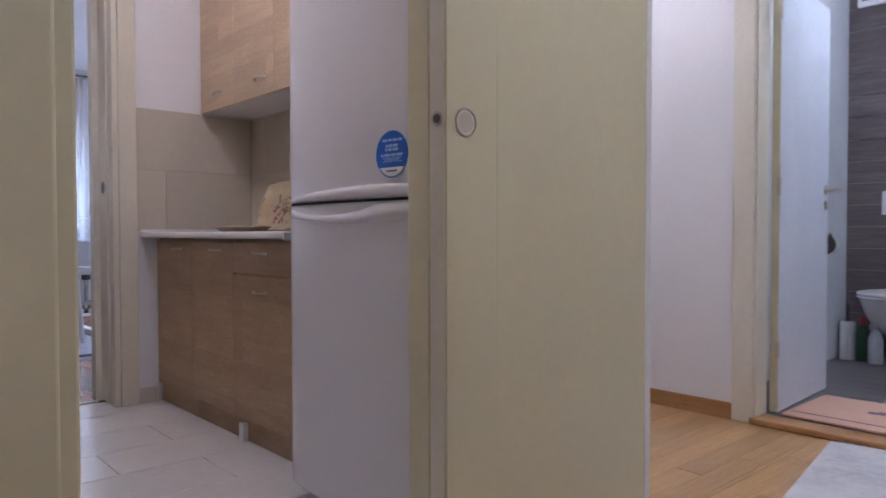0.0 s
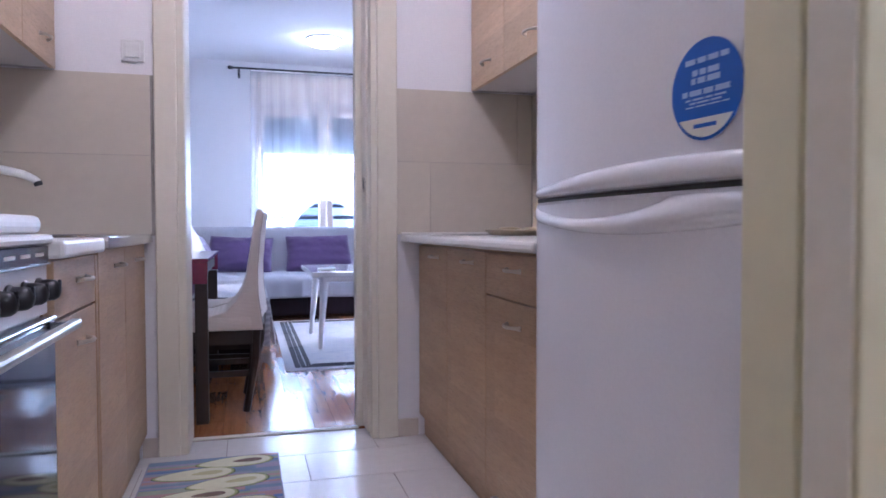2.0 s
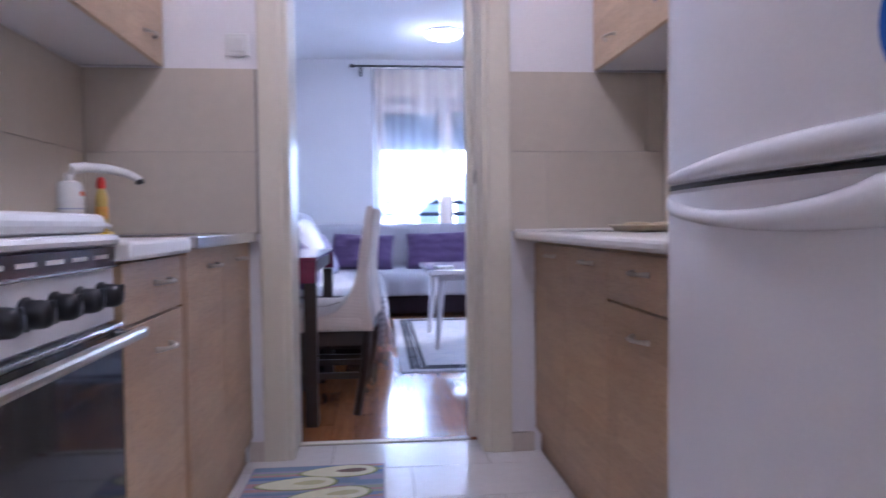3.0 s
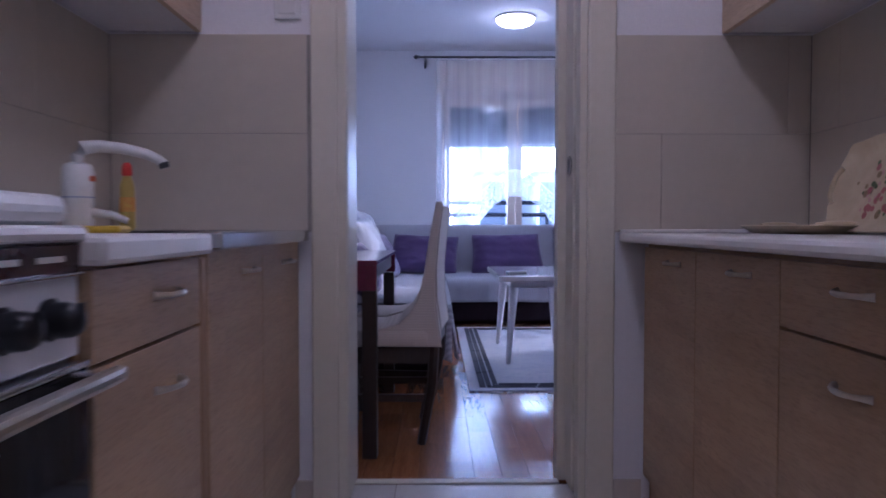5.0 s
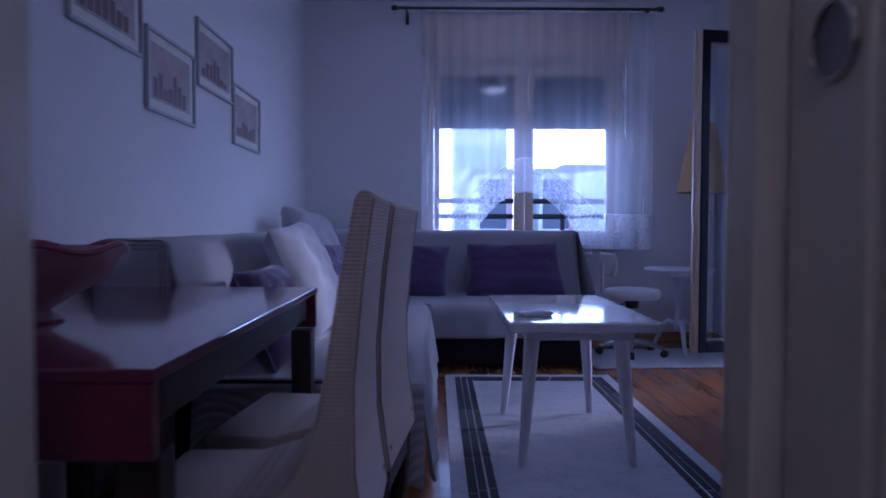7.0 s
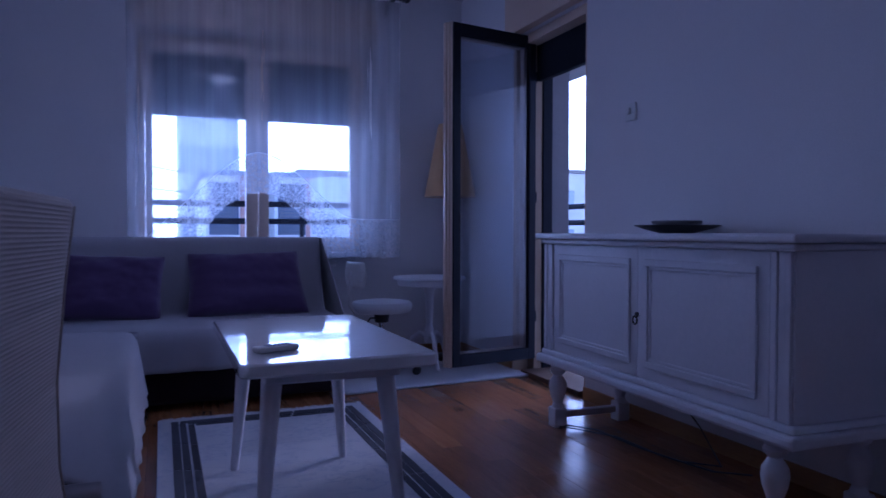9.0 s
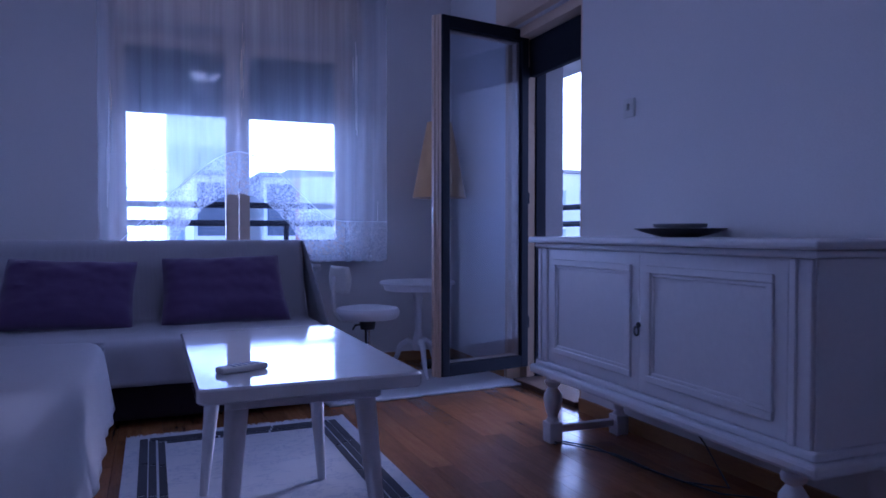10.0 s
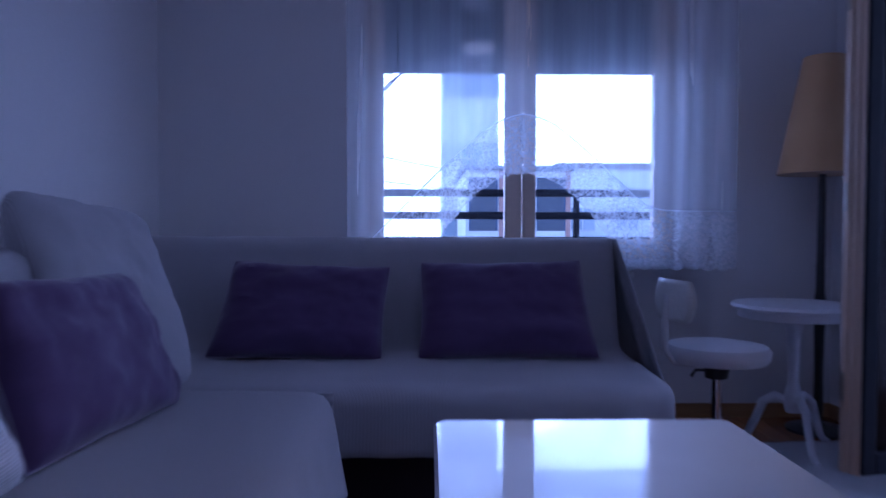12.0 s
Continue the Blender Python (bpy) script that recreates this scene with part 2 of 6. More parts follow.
BLUE = surface("blue_sticker", (0.012, 0.12, 0.56), (0.015, 0.11, 0.5), 0.4, bumpy=0)
PAPERW = surface("sticker_white", (0.8, 0.79, 0.72), None, 0.5, bumpy=0)
STKTXT = surface("sticker_text", (0.42, 0.56, 0.82), None, 0.5, bumpy=0)
INK = surface("printed_grey", (0.36, 0.42, 0.6), None, 0.6, bumpy=0)
GLASS = clear_glass("window_glass")
# Tint put into the door glass to dim the wall seen through it.
DIMMED_GLASS = clear_glass("dimmed_door_glass", (0.80, 0.84, 0.91))
SHUTTER = surface("dark_roller_shutter", (0.13, 0.14, 0.17), (0.10, 0.11, 0.14), 0.6, fine=60)
WINFRAME = surface("cream_window_frame", (0.73, 0.59, 0.46), (0.68, 0.54, 0.42), 0.4, coarse=2, fine=40, bumpy=0.03)
THROW = cloth("ribbed_white_throw", (0.50, 0.49, 0.53), (0.45, 0.44, 0.485), 0.45, "X", 440)
THROWX = cloth("ribbed_white_throw_across", (0.50, 0.49, 0.53), (0.45, 0.44, 0.485), 0.8, "Y", 400)
CUSHW = cloth("white_ribbed_cushion_cloth", (0.66, 0.65, 0.68), (0.60, 0.59, 0.63), 0.5, "Z", 290)
SLIP = cloth("cream_slipcover", (0.66, 0.58, 0.52), (0.60, 0.52, 0.47), 0.16, "Z", 300)
SEAM = cloth("tan_stitching", (0.47, 0.39, 0.33), (0.40, 0.33, 0.28))
PURPLE = cloth("purple_velvet", (0.105, 0.06, 0.155), (0.075, 0.042, 0.115), 0.0, rough=0.75, sheen=0.4)
PIPING = cloth("mauve_piping", (0.34, 0.29, 0.38), (0.26, 0.22, 0.30))
SOFADARK = cloth("dark_plum_sofa_cloth", (0.022, 0.013, 0.019), (0.016, 0.010, 0.014), sheen=0.0)
SHEER = sheer("sheer_curtain", (0.90, 0.93, 1.0), 0.31)
LACE = sheer("lace_curtain_border", (0.88, 0.91, 0.98), 0.24, 0.32)
LACE_CORD = sheer("lace_cord", (0.88, 0.91, 0.98), 0.72)
SHADE = cloth("tan_lamp_shade", (0.62, 0.40, 0.20), (0.55, 0.34, 0.16), rough=0.8)
LAMPGLOW = glow("lit_opal_glass", (1.0, 0.96, 0.95), 2.2)
RUGW = cloth("pale_marbled_rug", (0.55, 0.56, 0.62), (0.47, 0.49, 0.57))
nt = RUGW.node_tree
vein = noise_tex(nt, coords(nt, (1.0, 1.6, 1.0), (0, 0, 35)), 4.5, 6, 0.62)
dist = nt.nodes.new("ShaderNodeMath")
dist.operation = "COMPARE"
dist.inputs[1].default_value, dist.inputs[2].default_value = 0.5, 0.012
nt.links.new(vein, dist.inputs[0])
old = nt.nodes["Principled BSDF"].inputs["Base Color"].links[0].from_socket
nt.links.new(mixed(nt, dist.outputs[0], old, (0.40, 0.43, 0.54)), nt.nodes["Principled BSDF"].inputs["Base Color"])
RUGD = cloth("dark_rug_border", (0.024, 0.027, 0.045), (0.04, 0.044, 0.068), sheen=0.1)
RAGRUG = cloth("white_rag_rug", (0.74, 0.74, 0.78), (0.62, 0.62, 0.68), 0.8, "X", 260)

# ---- mesh helpers ----
def box(bm, x0, y0, z0, x1, y1, z1, bevel=0.0, seg=2):
    t = bmesh.new()
    bmesh.ops.create_cube(t, size=1)
    for v in t.verts:
        v.co = Vector((x0 + (v.co.x + 0.5) * (x1 - x0), y0 + (v.co.y + 0.5) * (y1 - y0), z0 + (v.co.z + 0.5) * (z1 - z0)))
    if bevel:
        bmesh.ops.bevel(t, geom=t.edges[:], offset=bevel, segments=seg, profile=0.5, affect="EDGES")
    join(bm, t)
    return bm


def join(bm, t, m=None):
    me = bpy.data.meshes.new("tmp")
    if m is not None:
        bmesh.ops.transform(t, matrix=m, verts=t.verts)
    t.to_mesh(me)
    t.free()
    bm.from_mesh(me)
    bpy.data.meshes.remove(me)


def boxes(*specs, bevel=0.0):
    bm = bmesh.new()
    for s in specs:
        box(bm, *s, bevel=bevel)
    return bm


def rod(bm, a, b, r0, r1=None, seg=14):
    a, b = Vector(a), Vector(b)
    t = bmesh.new()
    bmesh.ops.create_cone(t, cap_ends=True, segments=seg, radius1=r0, radius2=r0 if r1 is None else r1, depth=(b - a).length)
    m = Matrix.Translation((a + b) / 2) @ (b - a).to_track_quat("Z", "Y").to_matrix().to_4x4()
    join(bm, t, m)
    return bm


def tube(bm, pts, r, seg=10):
    pts = [Vector(p) for p in pts]
    rings = []
    for i, p in enumerate(pts):
        d = (pts[min(i + 1, len(pts) - 1)] - pts[max(i - 1, 0)]).normalized()
        up = Vector((0, 0, 1)) if abs(d.z) < 0.95 else Vector((1, 0, 0))
        a = d.cross(up).normalized()
        b = a.cross(d).normalized()
        rr = r[i] if isinstance(r, (list, tuple)) else r
        rings.append([bm.verts.new(p + rr * (math.cos(k * 2 * math.pi / seg) * a + math.sin(k * 2 * math.pi / seg) * b)) for k in range(seg)])
    for q, w in zip(rings, rings[1:]):
        for k in range(seg):
            bm.faces.new((q[k], q[(k + 1) % seg], w[(k + 1) % seg], w[k]))
    bm.faces.new(rings[0][::-1])
    bm.faces.new(rings[-1])
    return bm


def lathe(bm, profile, cx=0, cy=0, seg=24):
    """profile: (radius, height) from the bottom up."""
    rings = [[bm.verts.new((cx + r * math.cos(k * 2 * math.pi / seg), cy + r * math.sin(k * 2 * math.pi / seg), z)) for k in range(seg)] for r, z in profile]
    for q, w in zip(rings, rings[1:]):
        for k in range(seg):
            bm.faces.new((q[k], q[(k + 1) % seg], w[(k + 1) % seg], w[k]))
    bm.faces.new(rings[0][::-1])
    bm.faces.new(rings[-1])
    return bm


def grid(bm, nu, nv, f):
    vs = [[bm.verts.new(f(i / nu, j / nv)) for j in range(nv + 1)] for i in range(nu + 1)]
    for i in range(nu):
        for j in range(nv):
            bm.faces.new((vs[i][j], vs[i + 1][j], vs[i + 1][j + 1], vs[i][j + 1]))
    return bm


def mesh(name, bm, material, smooth=False, thick=0.0):
    me = bpy.data.meshes.new(name)
    bmesh.ops.recalc_face_normals(bm, faces=bm.faces)
    bm.to_mesh(me)
    bm.free()
    me.materials.append(material)
    if smooth:
        for p in me.polygons:
            p.use_smooth = True
        me.set_sharp_from_angle(angle=radians(40))
    ob = new(name, me)
    if thick:
        so = ob.modifiers.new("thickness", "SOLIDIFY")
        so.thickness = thick
        so.offset = 0
    return ob


def part(name, bm, material, parent, label="", smooth=False, thick=0.0):
    """One mesh under a thing or part, in the thing's own coordinates."""
    ob = mesh(name, bm, material, smooth, thick)
    ob.parent = parent
    if label:
        tagged(ob, label)
    return ob


def thing(name, label, category, at=(0, 0, 0), turn=0, group="", kind=""):
    ob = new(name)
    ob.empty_display_size = 0.1
    ob.matrix_world = pose(*at, 0, 0, turn)
    return tagged(ob, label, category, group, kind)


def structure(name, bm, material, label, category, smooth=False):
    return tagged(mesh(name, bm, material, smooth), label, category, "", "structure")


# ---- plan (metres) ----
KX0, KX1, KY0, KY1 = -0.535, 1.704, 0.80, 3.155      # kitchen
LX0, LX1, LY0, LY1 = -0.46, 2.93, 3.40, 8.45         # living room
HX0, HX1, HY0, HY1 = -1.30, 3.01, -1.90, 0.64        # hall
TOP = 2.78

# floors (slabs) and ceilings
structure("floor_slab", boxes((-1.5, -2.1, -0.2, 5.45, LY1 + 0.4, -0.012)), PARQ_GAP, "dark joints under the wooden floors", "floor")
structure("ceiling_living", boxes((LX0 - 0.1, KY1 + 0.02, TOP, LX1 + 0.4, LY1 + 0.4, TOP + 0.15)), CEIL, "plain white painted living room ceiling", "ceiling")
structure("ceiling_kitchen", boxes((-1.5, -2.1, TOP, 5.45, KY1 + 0.018, TOP + 0.15)), CEIL, "plain white painted kitchen and hall ceiling", "ceiling")

# wall between kitchen and living room with its doorway
DX0, DX1, DZ = 0.222, 0.93, 2.12
structure("wall_kitchen_living", boxes(
    (-0.75, KY1, -0.01, DX0 - 0.02, LY0, TOP), (DX1 + 0.055, KY1, -0.01, LX1 + 0.02, LY0, TOP), (DX0 - 0.02, KY1, DZ + 0.02, DX1 + 0.055, LY0, TOP)),
    WALL, "white painted partition wall with a doorway", "wall")
structure("wall_kitchen_left", boxes((KX0 - 0.15, KY0 - 0.16, -0.01, KX0, KY1, TOP)), WALL, "white painted kitchen side wall", "wall")
structure("wall_kitchen_right", boxes((KX1, HY1 + 0.002, -0.01, KX1 + 0.028, KY1, TOP)), WALL, "thin white partition beside the kitchen", "wall")
structure("wall_living_left", boxes((LX0 - 0.2, LY0, -0.01, LX0, LY1 + 0.3, TOP)), WALL, "white painted living room wall", "wall")

# window wall
WX0, WX1, WZ0, WZ1 = 0.555, 2.17, 0.80, 2.34
structure("wall_window", boxes(
    (LX0, LY1, -0.01, WX0, LY1 + 0.3, TOP), (WX1, LY1, -0.01, LX1 + 0.35, LY1 + 0.3, TOP),
    (WX0, LY1, -0.01, WX1, LY1 + 0.3, WZ0), (WX0, LY1, WZ1, WX1, LY1 + 0.3, TOP)), WALL, "white wall round the living room window", "wall")
# balcony wall with the door opening
BY0, BY1, BZ = 6.68, 7.56, 2.26
structure("wall_balcony", boxes(
    (LX1, LY0 - 0.24, -0.01, LX1 + 0.3, BY0, TOP), (LX1, BY1, -0.01, LX1 + 0.3, LY1, TOP), (LX1, BY0, BZ, LX1 + 0.3, BY1, TOP)),
    WALL, "white wall with the balcony door opening", "wall")

# hall walls
structure("wall_hall_kitchen", boxes(
    (HX0 - 0.2, HY1, -0.01, 0.02, KY0, TOP), (1.00, HY1 + 0.06, -0.01, KX1, KY0, TOP), (0.02, HY1, 2.12, 1.70, KY0, TOP)),
    WALL, "white painted wall round the kitchen doorway", "wall")
BD0, BD1, BDZ = 0.14, 0.905, 2.05
structure("wall_hall_bath", boxes(
    (HX1, HY0, -0.01, HX1 + 0.12, BD0, TOP), (HX1, BD1, -0.01, HX1 + 0.12, KY1 - 0.002, TOP), (HX1, BD0, BDZ, HX1 + 0.12, BD1, TOP)),
    WALL, "white painted hall wall with the bathroom doorway", "wall")
structure("wall_hall_left", boxes((HX0 - 0.2, HY0, -0.01, HX0, HY1, TOP)), WALL, "plain white hall wall", "wall")
structure("wall_hall_back", boxes((HX0 - 0.2, HY0 - 0.2, -0.01, HX1 + 0.12, HY0, TOP)), WALL, "plain white hall wall behind", "wall")
structure("wall_bath_side", boxes((HX1 + 0.12, 1.24, -0.01, 5.27, 1.36, TOP)), surface("white_bath_tile", (0.74, 0.77, 0.82), None, 0.2, fine=30), "white glazed bathroom wall", "wall")
structure("wall_bath_near", boxes((HX1 + 0.12, -0.72, -0.01, 5.27, -0.6, TOP)), WALL, "plain bathroom wall", "wall")

# ---- doorway casings ----
def casing(name, label, specs, material=CASING):
    ob = thing(name, label, "door frame", kind="structure")
    for nm, s, bev in specs:
        part(nm, box(bmesh.new(), *s, bevel=bev), material, ob)
    return ob


casing("door_frame_living", "cream lacquered casing of the sliding door doorway", [
    ("casing_board", (0.108, KY1 - 0.022, 0, DX0 - 0.03, KY1, DZ + 0.12), 0.006),
    ("casing_step", (DX0 - 0.032, KY1 - 0.012, 0, DX0 - 0.002, KY1 + 0.01, DZ + 0.06), 0.004),
    ("jamb_lining", (DX0 - 0.02, KY1 + 0.004, 0, DX0, LY0, DZ), 0.003),
    ("casing_board", (0.108, LY0, 0, DX0 - 0.01, LY0 + 0.018, DZ + 0.1), 0.005),
    ("casing_board", (DX1 + 0.055, KY1 - 0.022, 0, 1.072, KY1, DZ + 0.12), 0.006),
    ("jamb_lining", (DX1 + 0.03, KY1 - 0.006, 0, DX1 + 0.055, KY1 + 0.06, DZ), 0.003),
    ("jamb_lining", (DX1 - 0.005, LY0 - 0.05, 0, DX1 + 0.055, LY0 + 0.004, DZ), 0.003),
    ("casing_board", (DX1 - 0.004, LY0 + 0.004, 0, 1.06, LY0 + 0.02, DZ + 0.1), 0.005),
    ("head_board", (0.108, KY1 - 0.02, DZ, 1.072, KY1 + 0.001, DZ + 0.118), 0.004),
])
slide = thing("sliding_door", "cream sliding door pushed into its wall pocket", "door", (DX1 + 0.022, KY1 + 0.13, 0))
part("leaf_edge", boxes((0, -0.065, 0.01, 0.03, 0.055, DZ - 0.01), bevel=0.003), CASING, slide)
bm = rod(bmesh.new(), (0.004, -0.02, 1.095), (-0.003, -0.02, 1.095), 0.031, seg=24)
part("finger_pull", bm, surface("dark_nickel", (0.22, 0.21, 0.20), (0.17, 0.16, 0.155), 0.4, 1.0, coarse=9, fine=90, bumpy=0.02), slide, "dark round finger pull", True)
part("pull_ring", tube(bmesh.new(), [(-0.004, -0.02 + 0.032 * math.cos(a), 1.095 + 0.032 * math.sin(a)) for a in np.linspace(0, 2 * math.pi, 25)], 0.003, 6), NICKEL, slide, "", True)

structure("threshold", boxes((DX0, KY1 + 0.16, 0.0, DX1, KY1 + 0.20, 0.006), bevel=0.002), CASING, "pale strip between tiles and parquet", "threshold")

casing("door_frame_kitchen", "cream lacquered casing round the kitchen doorway", [
    ("casing_board", (-0.10, HY1 - 0.03, 0, 0.125, HY1, 2.2), 0.006),
    ("casing_step", (0.02, HY1 - 0.016, 0, 0.155, HY1 + 0.02, 2.15), 0.006),
    ("jamb_lining", (0.02, HY1 + 0.02, 0, 0.15, KY0 + 0.02, 2.12), 0.004),
    ("jamb_lining", (0.93, HY1 + 0.095, 0, 1.00, KY0 + 0.012, 2.12), 0.004),
    ("pocket_panel", (1.062, HY1 + 0.004, 0, KX1 + 0.03, HY1 + 0.058, 2.35), 0.003),
], CREAM)
pd = thing("sliding_door", "pale yellow sliding door with a round finger pull", "door", (0.90, HY1, 0))
part("leaf", boxes((0, 0, 0.01, 0.16, 0.058, 2.12), bevel=0.003), CREAM, pd)
part("leaf_edge", boxes((-0.003, 0.006, 0.012, 0.0, 0.052, 2.11)), CASING, pd, "paler lacquered leaf edge")
ZP = 1.12
bm = bmesh.new()
rod(bm, (-0.006, 0.026, ZP), (-0.003, 0.026, ZP), 0.017, seg=24)
part("lock_ring", bm, NICKEL, pd, "", True)
part("lock_hole", rod(bmesh.new(), (-0.008, 0.026, ZP), (-0.006, 0.026, ZP), 0.010, seg=20), BLACK, pd)
bm = bmesh.new()
t = bmesh.new()
lathe(t, [(0.033, 0), (0.033, 0.002), (0.0315, 0.004), (0.029, 0.004), (0.0275, 0.0006), (0.0265, 0.0004)], seg=32)
join(bm, t, pose(0.058, -0.0005, ZP - 0.005, 90, 0, 0))
part("finger_pull", bm, NICKEL, pd, "round satin nickel finger pull", True)
bm = bmesh.new()
t = bmesh.new()
lathe(t, [(0.0268, 0), (0.0268, 0.0008), (0.024, 0.0004), (0.001, 0.0003)], seg=28)
join(bm, t, pose(0.058, -0.0005, ZP - 0.005, 90, 0, 0))
part("pull_recess", bm, CASING, pd, "pale recess of the pull", True)

# ---- window, shutters, balcony door ----
win = thing("window_1", "two-leaf cream window with half-lowered dark shutters", "window", (0, LY1 + 0.12, 0), kind="structure")
def bar(nm, x0, z0, x1, z1, d0=0.0, d1=0.07, mat=WINFRAME):
    return part(nm, boxes((x0, d0, z0, x1, d1, z1), bevel=0.005), mat, win)
bar("frame_side", WX0, WZ0, WX0 + 0.045, WZ1)
bar("frame_side", WX1 - 0.045, WZ0, WX1, WZ1)
bar("frame_head", WX0 + 0.045, WZ1 - 0.05, WX1 - 0.045, WZ1)
bar("frame_foot", WX0 + 0.045, WZ0, WX1 - 0.045, WZ0 + 0.05)
for a, b in ((0.603, 1.36), (1.366, 2.122)):
    p0, p1 = (a + 0.045, b - 0.085) if a < 1 else (a + 0.069, b - 0.072)
    sash = bar("sash", a, WZ0 + 0.052, p0, WZ1 - 0.053, -0.018, 0.05)
    for s in ((p1, WZ0 + 0.052, b, WZ1 - 0.053), (p0, WZ0 + 0.052, p1, WZ0 + 0.10), (p0, WZ1 - 0.135, p1, WZ1 - 0.053)):
        part("sash_rail", boxes((s[0], -0.018, s[1], s[2], 0.05, s[3]), bevel=0.004), WINFRAME, sash)
    pane = part("pane", boxes((p0, 0.012, WZ0 + 0.10, p1, 0.018, WZ1 - 0.135)), GLASS, sash)
    pane.visible_shadow = False
part("window_handle", boxes((1.352, -0.04, 1.40, 1.376, -0.02, 1.52), bevel=0.004), WHITE, win)
for a, b in ((0.60, 1.352), (1.372, 2.125)):
    sh = thing("roller_shutter", "dark slatted roller shutter lowered halfway outside the window", "shutter", (0, LY1 + 0.215, 0), group="window shutters")
    z = 1.775
    part("bottom_bar", boxes((a, -0.012, z, b, 0.012, z + 0.03), bevel=0.003), SHUTTER, sh)
    z += 0.032
    while z < WZ1:
        part("slat", boxes((a, -0.006, z, b, 0.006, z + 0.0384), bevel=0.0015), SHUTTER, sh)
        z += 0.0385
structure("window_sill", boxes((WX0 - 0.1, LY1 - 0.11, WZ0 - 0.035, 2.24, LY1 + 0.12, WZ0), bevel=0.008), WPAINT, "white painted window sill", "window sill")
structure("shutter_box", boxes((WX0 - 0.03, LY1 - 0.06, WZ1 + 0.01, WX1 + 0.03, LY1 + 0.01, WZ1 + 0.30), bevel=0.006), WINFRAME, "cream roller shutter box over the window", "shutter box")

# Cream frame darkened in colour, offsetting the strong light on one post.
DIMMED_POST = surface("dimmed_cream_frame", (0.36, 0.27, 0.19), (0.31, 0.23, 0.16), 0.5, coarse=3, fine=40, bumpy=0.03)
SILLWOOD = wood("dull_brown_sill_wood", (0.13, 0.075, 0.045), (0.09, 0.05, 0.03), (6, 0.7, 6), 0.75)
bd = thing("door_1", "open balcony door with dark frame and cream edges", "door", (LX1, BY0, 0), kind="structure")
W = BY1 - BY0
for nm, s, mt in (
    ("frame_side", (0.10, W - 0.115, 0, 0.160, W, BZ), DIMMED_POST), ("frame_side", (0.0, W - 0.035, 0, 0.098, W, BZ), WINFRAME), ("frame_side", (0.03, 0, 0, 0.10, 0.06, BZ), WINFRAME), ("frame_head", (0.03, 0.06, BZ - 0.06, 0.16, W - 0.117, BZ), WINFRAME),
    ("outer_frame_side", (0.162, W - 0.125, 0, 0.235, W, BZ), DARKMETAL), ("outer_frame_side", (0.102, 0, 0, 0.16, 0.07, BZ), DARKMETAL),
    ("outer_frame_head", (0.114, 0.07, BZ - 0.30, 0.16, W - 0.117, BZ - 0.062), DARKMETAL), ("door_sill", (0.0, 0.06, -0.005, 0.30, W - 0.117, 0.03), SILLWOOD)):
    part(nm, boxes(s, bevel=0.005), mt, bd)
for zz in (0.35, 1.15, 1.95):
    part("hinge", rod(bmesh.new(), (0.106, W - 0.122, zz), (0.106, W - 0.122, zz + 0.07), 0.008), DARKMETAL, bd, "", True)
structure("balcony_shutter_box", boxes((LX1 - 0.06, BY0 - 0.01, BZ + 0.005, LX1 + 0.02, BY1 + 0.02, BZ + 0.30), bevel=0.006), WINFRAME, "cream shutter box over the balcony door", "shutter box")
leaf = thing("balcony_door_leaf", "glazed balcony door leaf standing open into the room", "door", (LX1 + 0.095, BY1 - 0.10, 0.10), 189.7)
LW, LH = 0.655, 2.15
for nm, s, mt in (
    ("stile", (0, 0.0, 0, 0.055, 0.035, LH), DARKMETAL), ("stile", (LW - 0.055, 0.0, 0, LW, 0.035, LH), DARKMETAL),
    ("rail", (0.055, 0.0, 0, LW - 0.055, 0.035, 0.075), DARKMETAL), ("rail", (0.055, 0.0, LH - 0.075, LW - 0.055, 0.035, LH), DARKMETAL),
    ("inner_stile", (0, -0.045, 0, 0.075, -0.001, LH), WINFRAME), ("inner_stile", (LW - 0.075, -0.045, 0, LW, -0.001, LH), WINFRAME),
    ("inner_rail", (0.075, -0.045, 0, LW - 0.075, -0.001, 0.085), WINFRAME), ("inner_rail", (0.075, -0.045, LH - 0.085, LW - 0.075, -0.001, LH), WINFRAME)):
    part(nm, boxes(s, bevel=0.005), mt, leaf)
for y0, y1, x1 in ((-0.05, -0.022, 0.024), (-0.021, 0.004, 0.014), (0.005, 0.026, 0.006)):
    part("edge_board", boxes((LW + 0.001, y0, -0.005, LW + x1, y1, LH + 0.005), bevel=0.003), WINFRAME, leaf, "cream rebated edge of the leaf")
part("pane", boxes((0.055, 0.012, 0.075, LW - 0.055, 0.018, LH - 0.075)), DIMMED_GLASS, leaf).visible_shadow = False
for zz in (0.25, 0.92, 1.62):
    part("lock_plate", boxes((LW + 0.0245, -0.044, zz, LW + 0.027, -0.028, zz + 0.10)), NICKEL, leaf)
part("door_handle", tube(bmesh.new(), [(LW - 0.035, -0.046, 0.95), (LW - 0.035, -0.085, 0.95), (LW - 0.06, -0.092, 0.95), (LW - 0.15, -0.092, 0.948)], 0.009, 8), NICKEL, leaf, "satin lever handle", True)

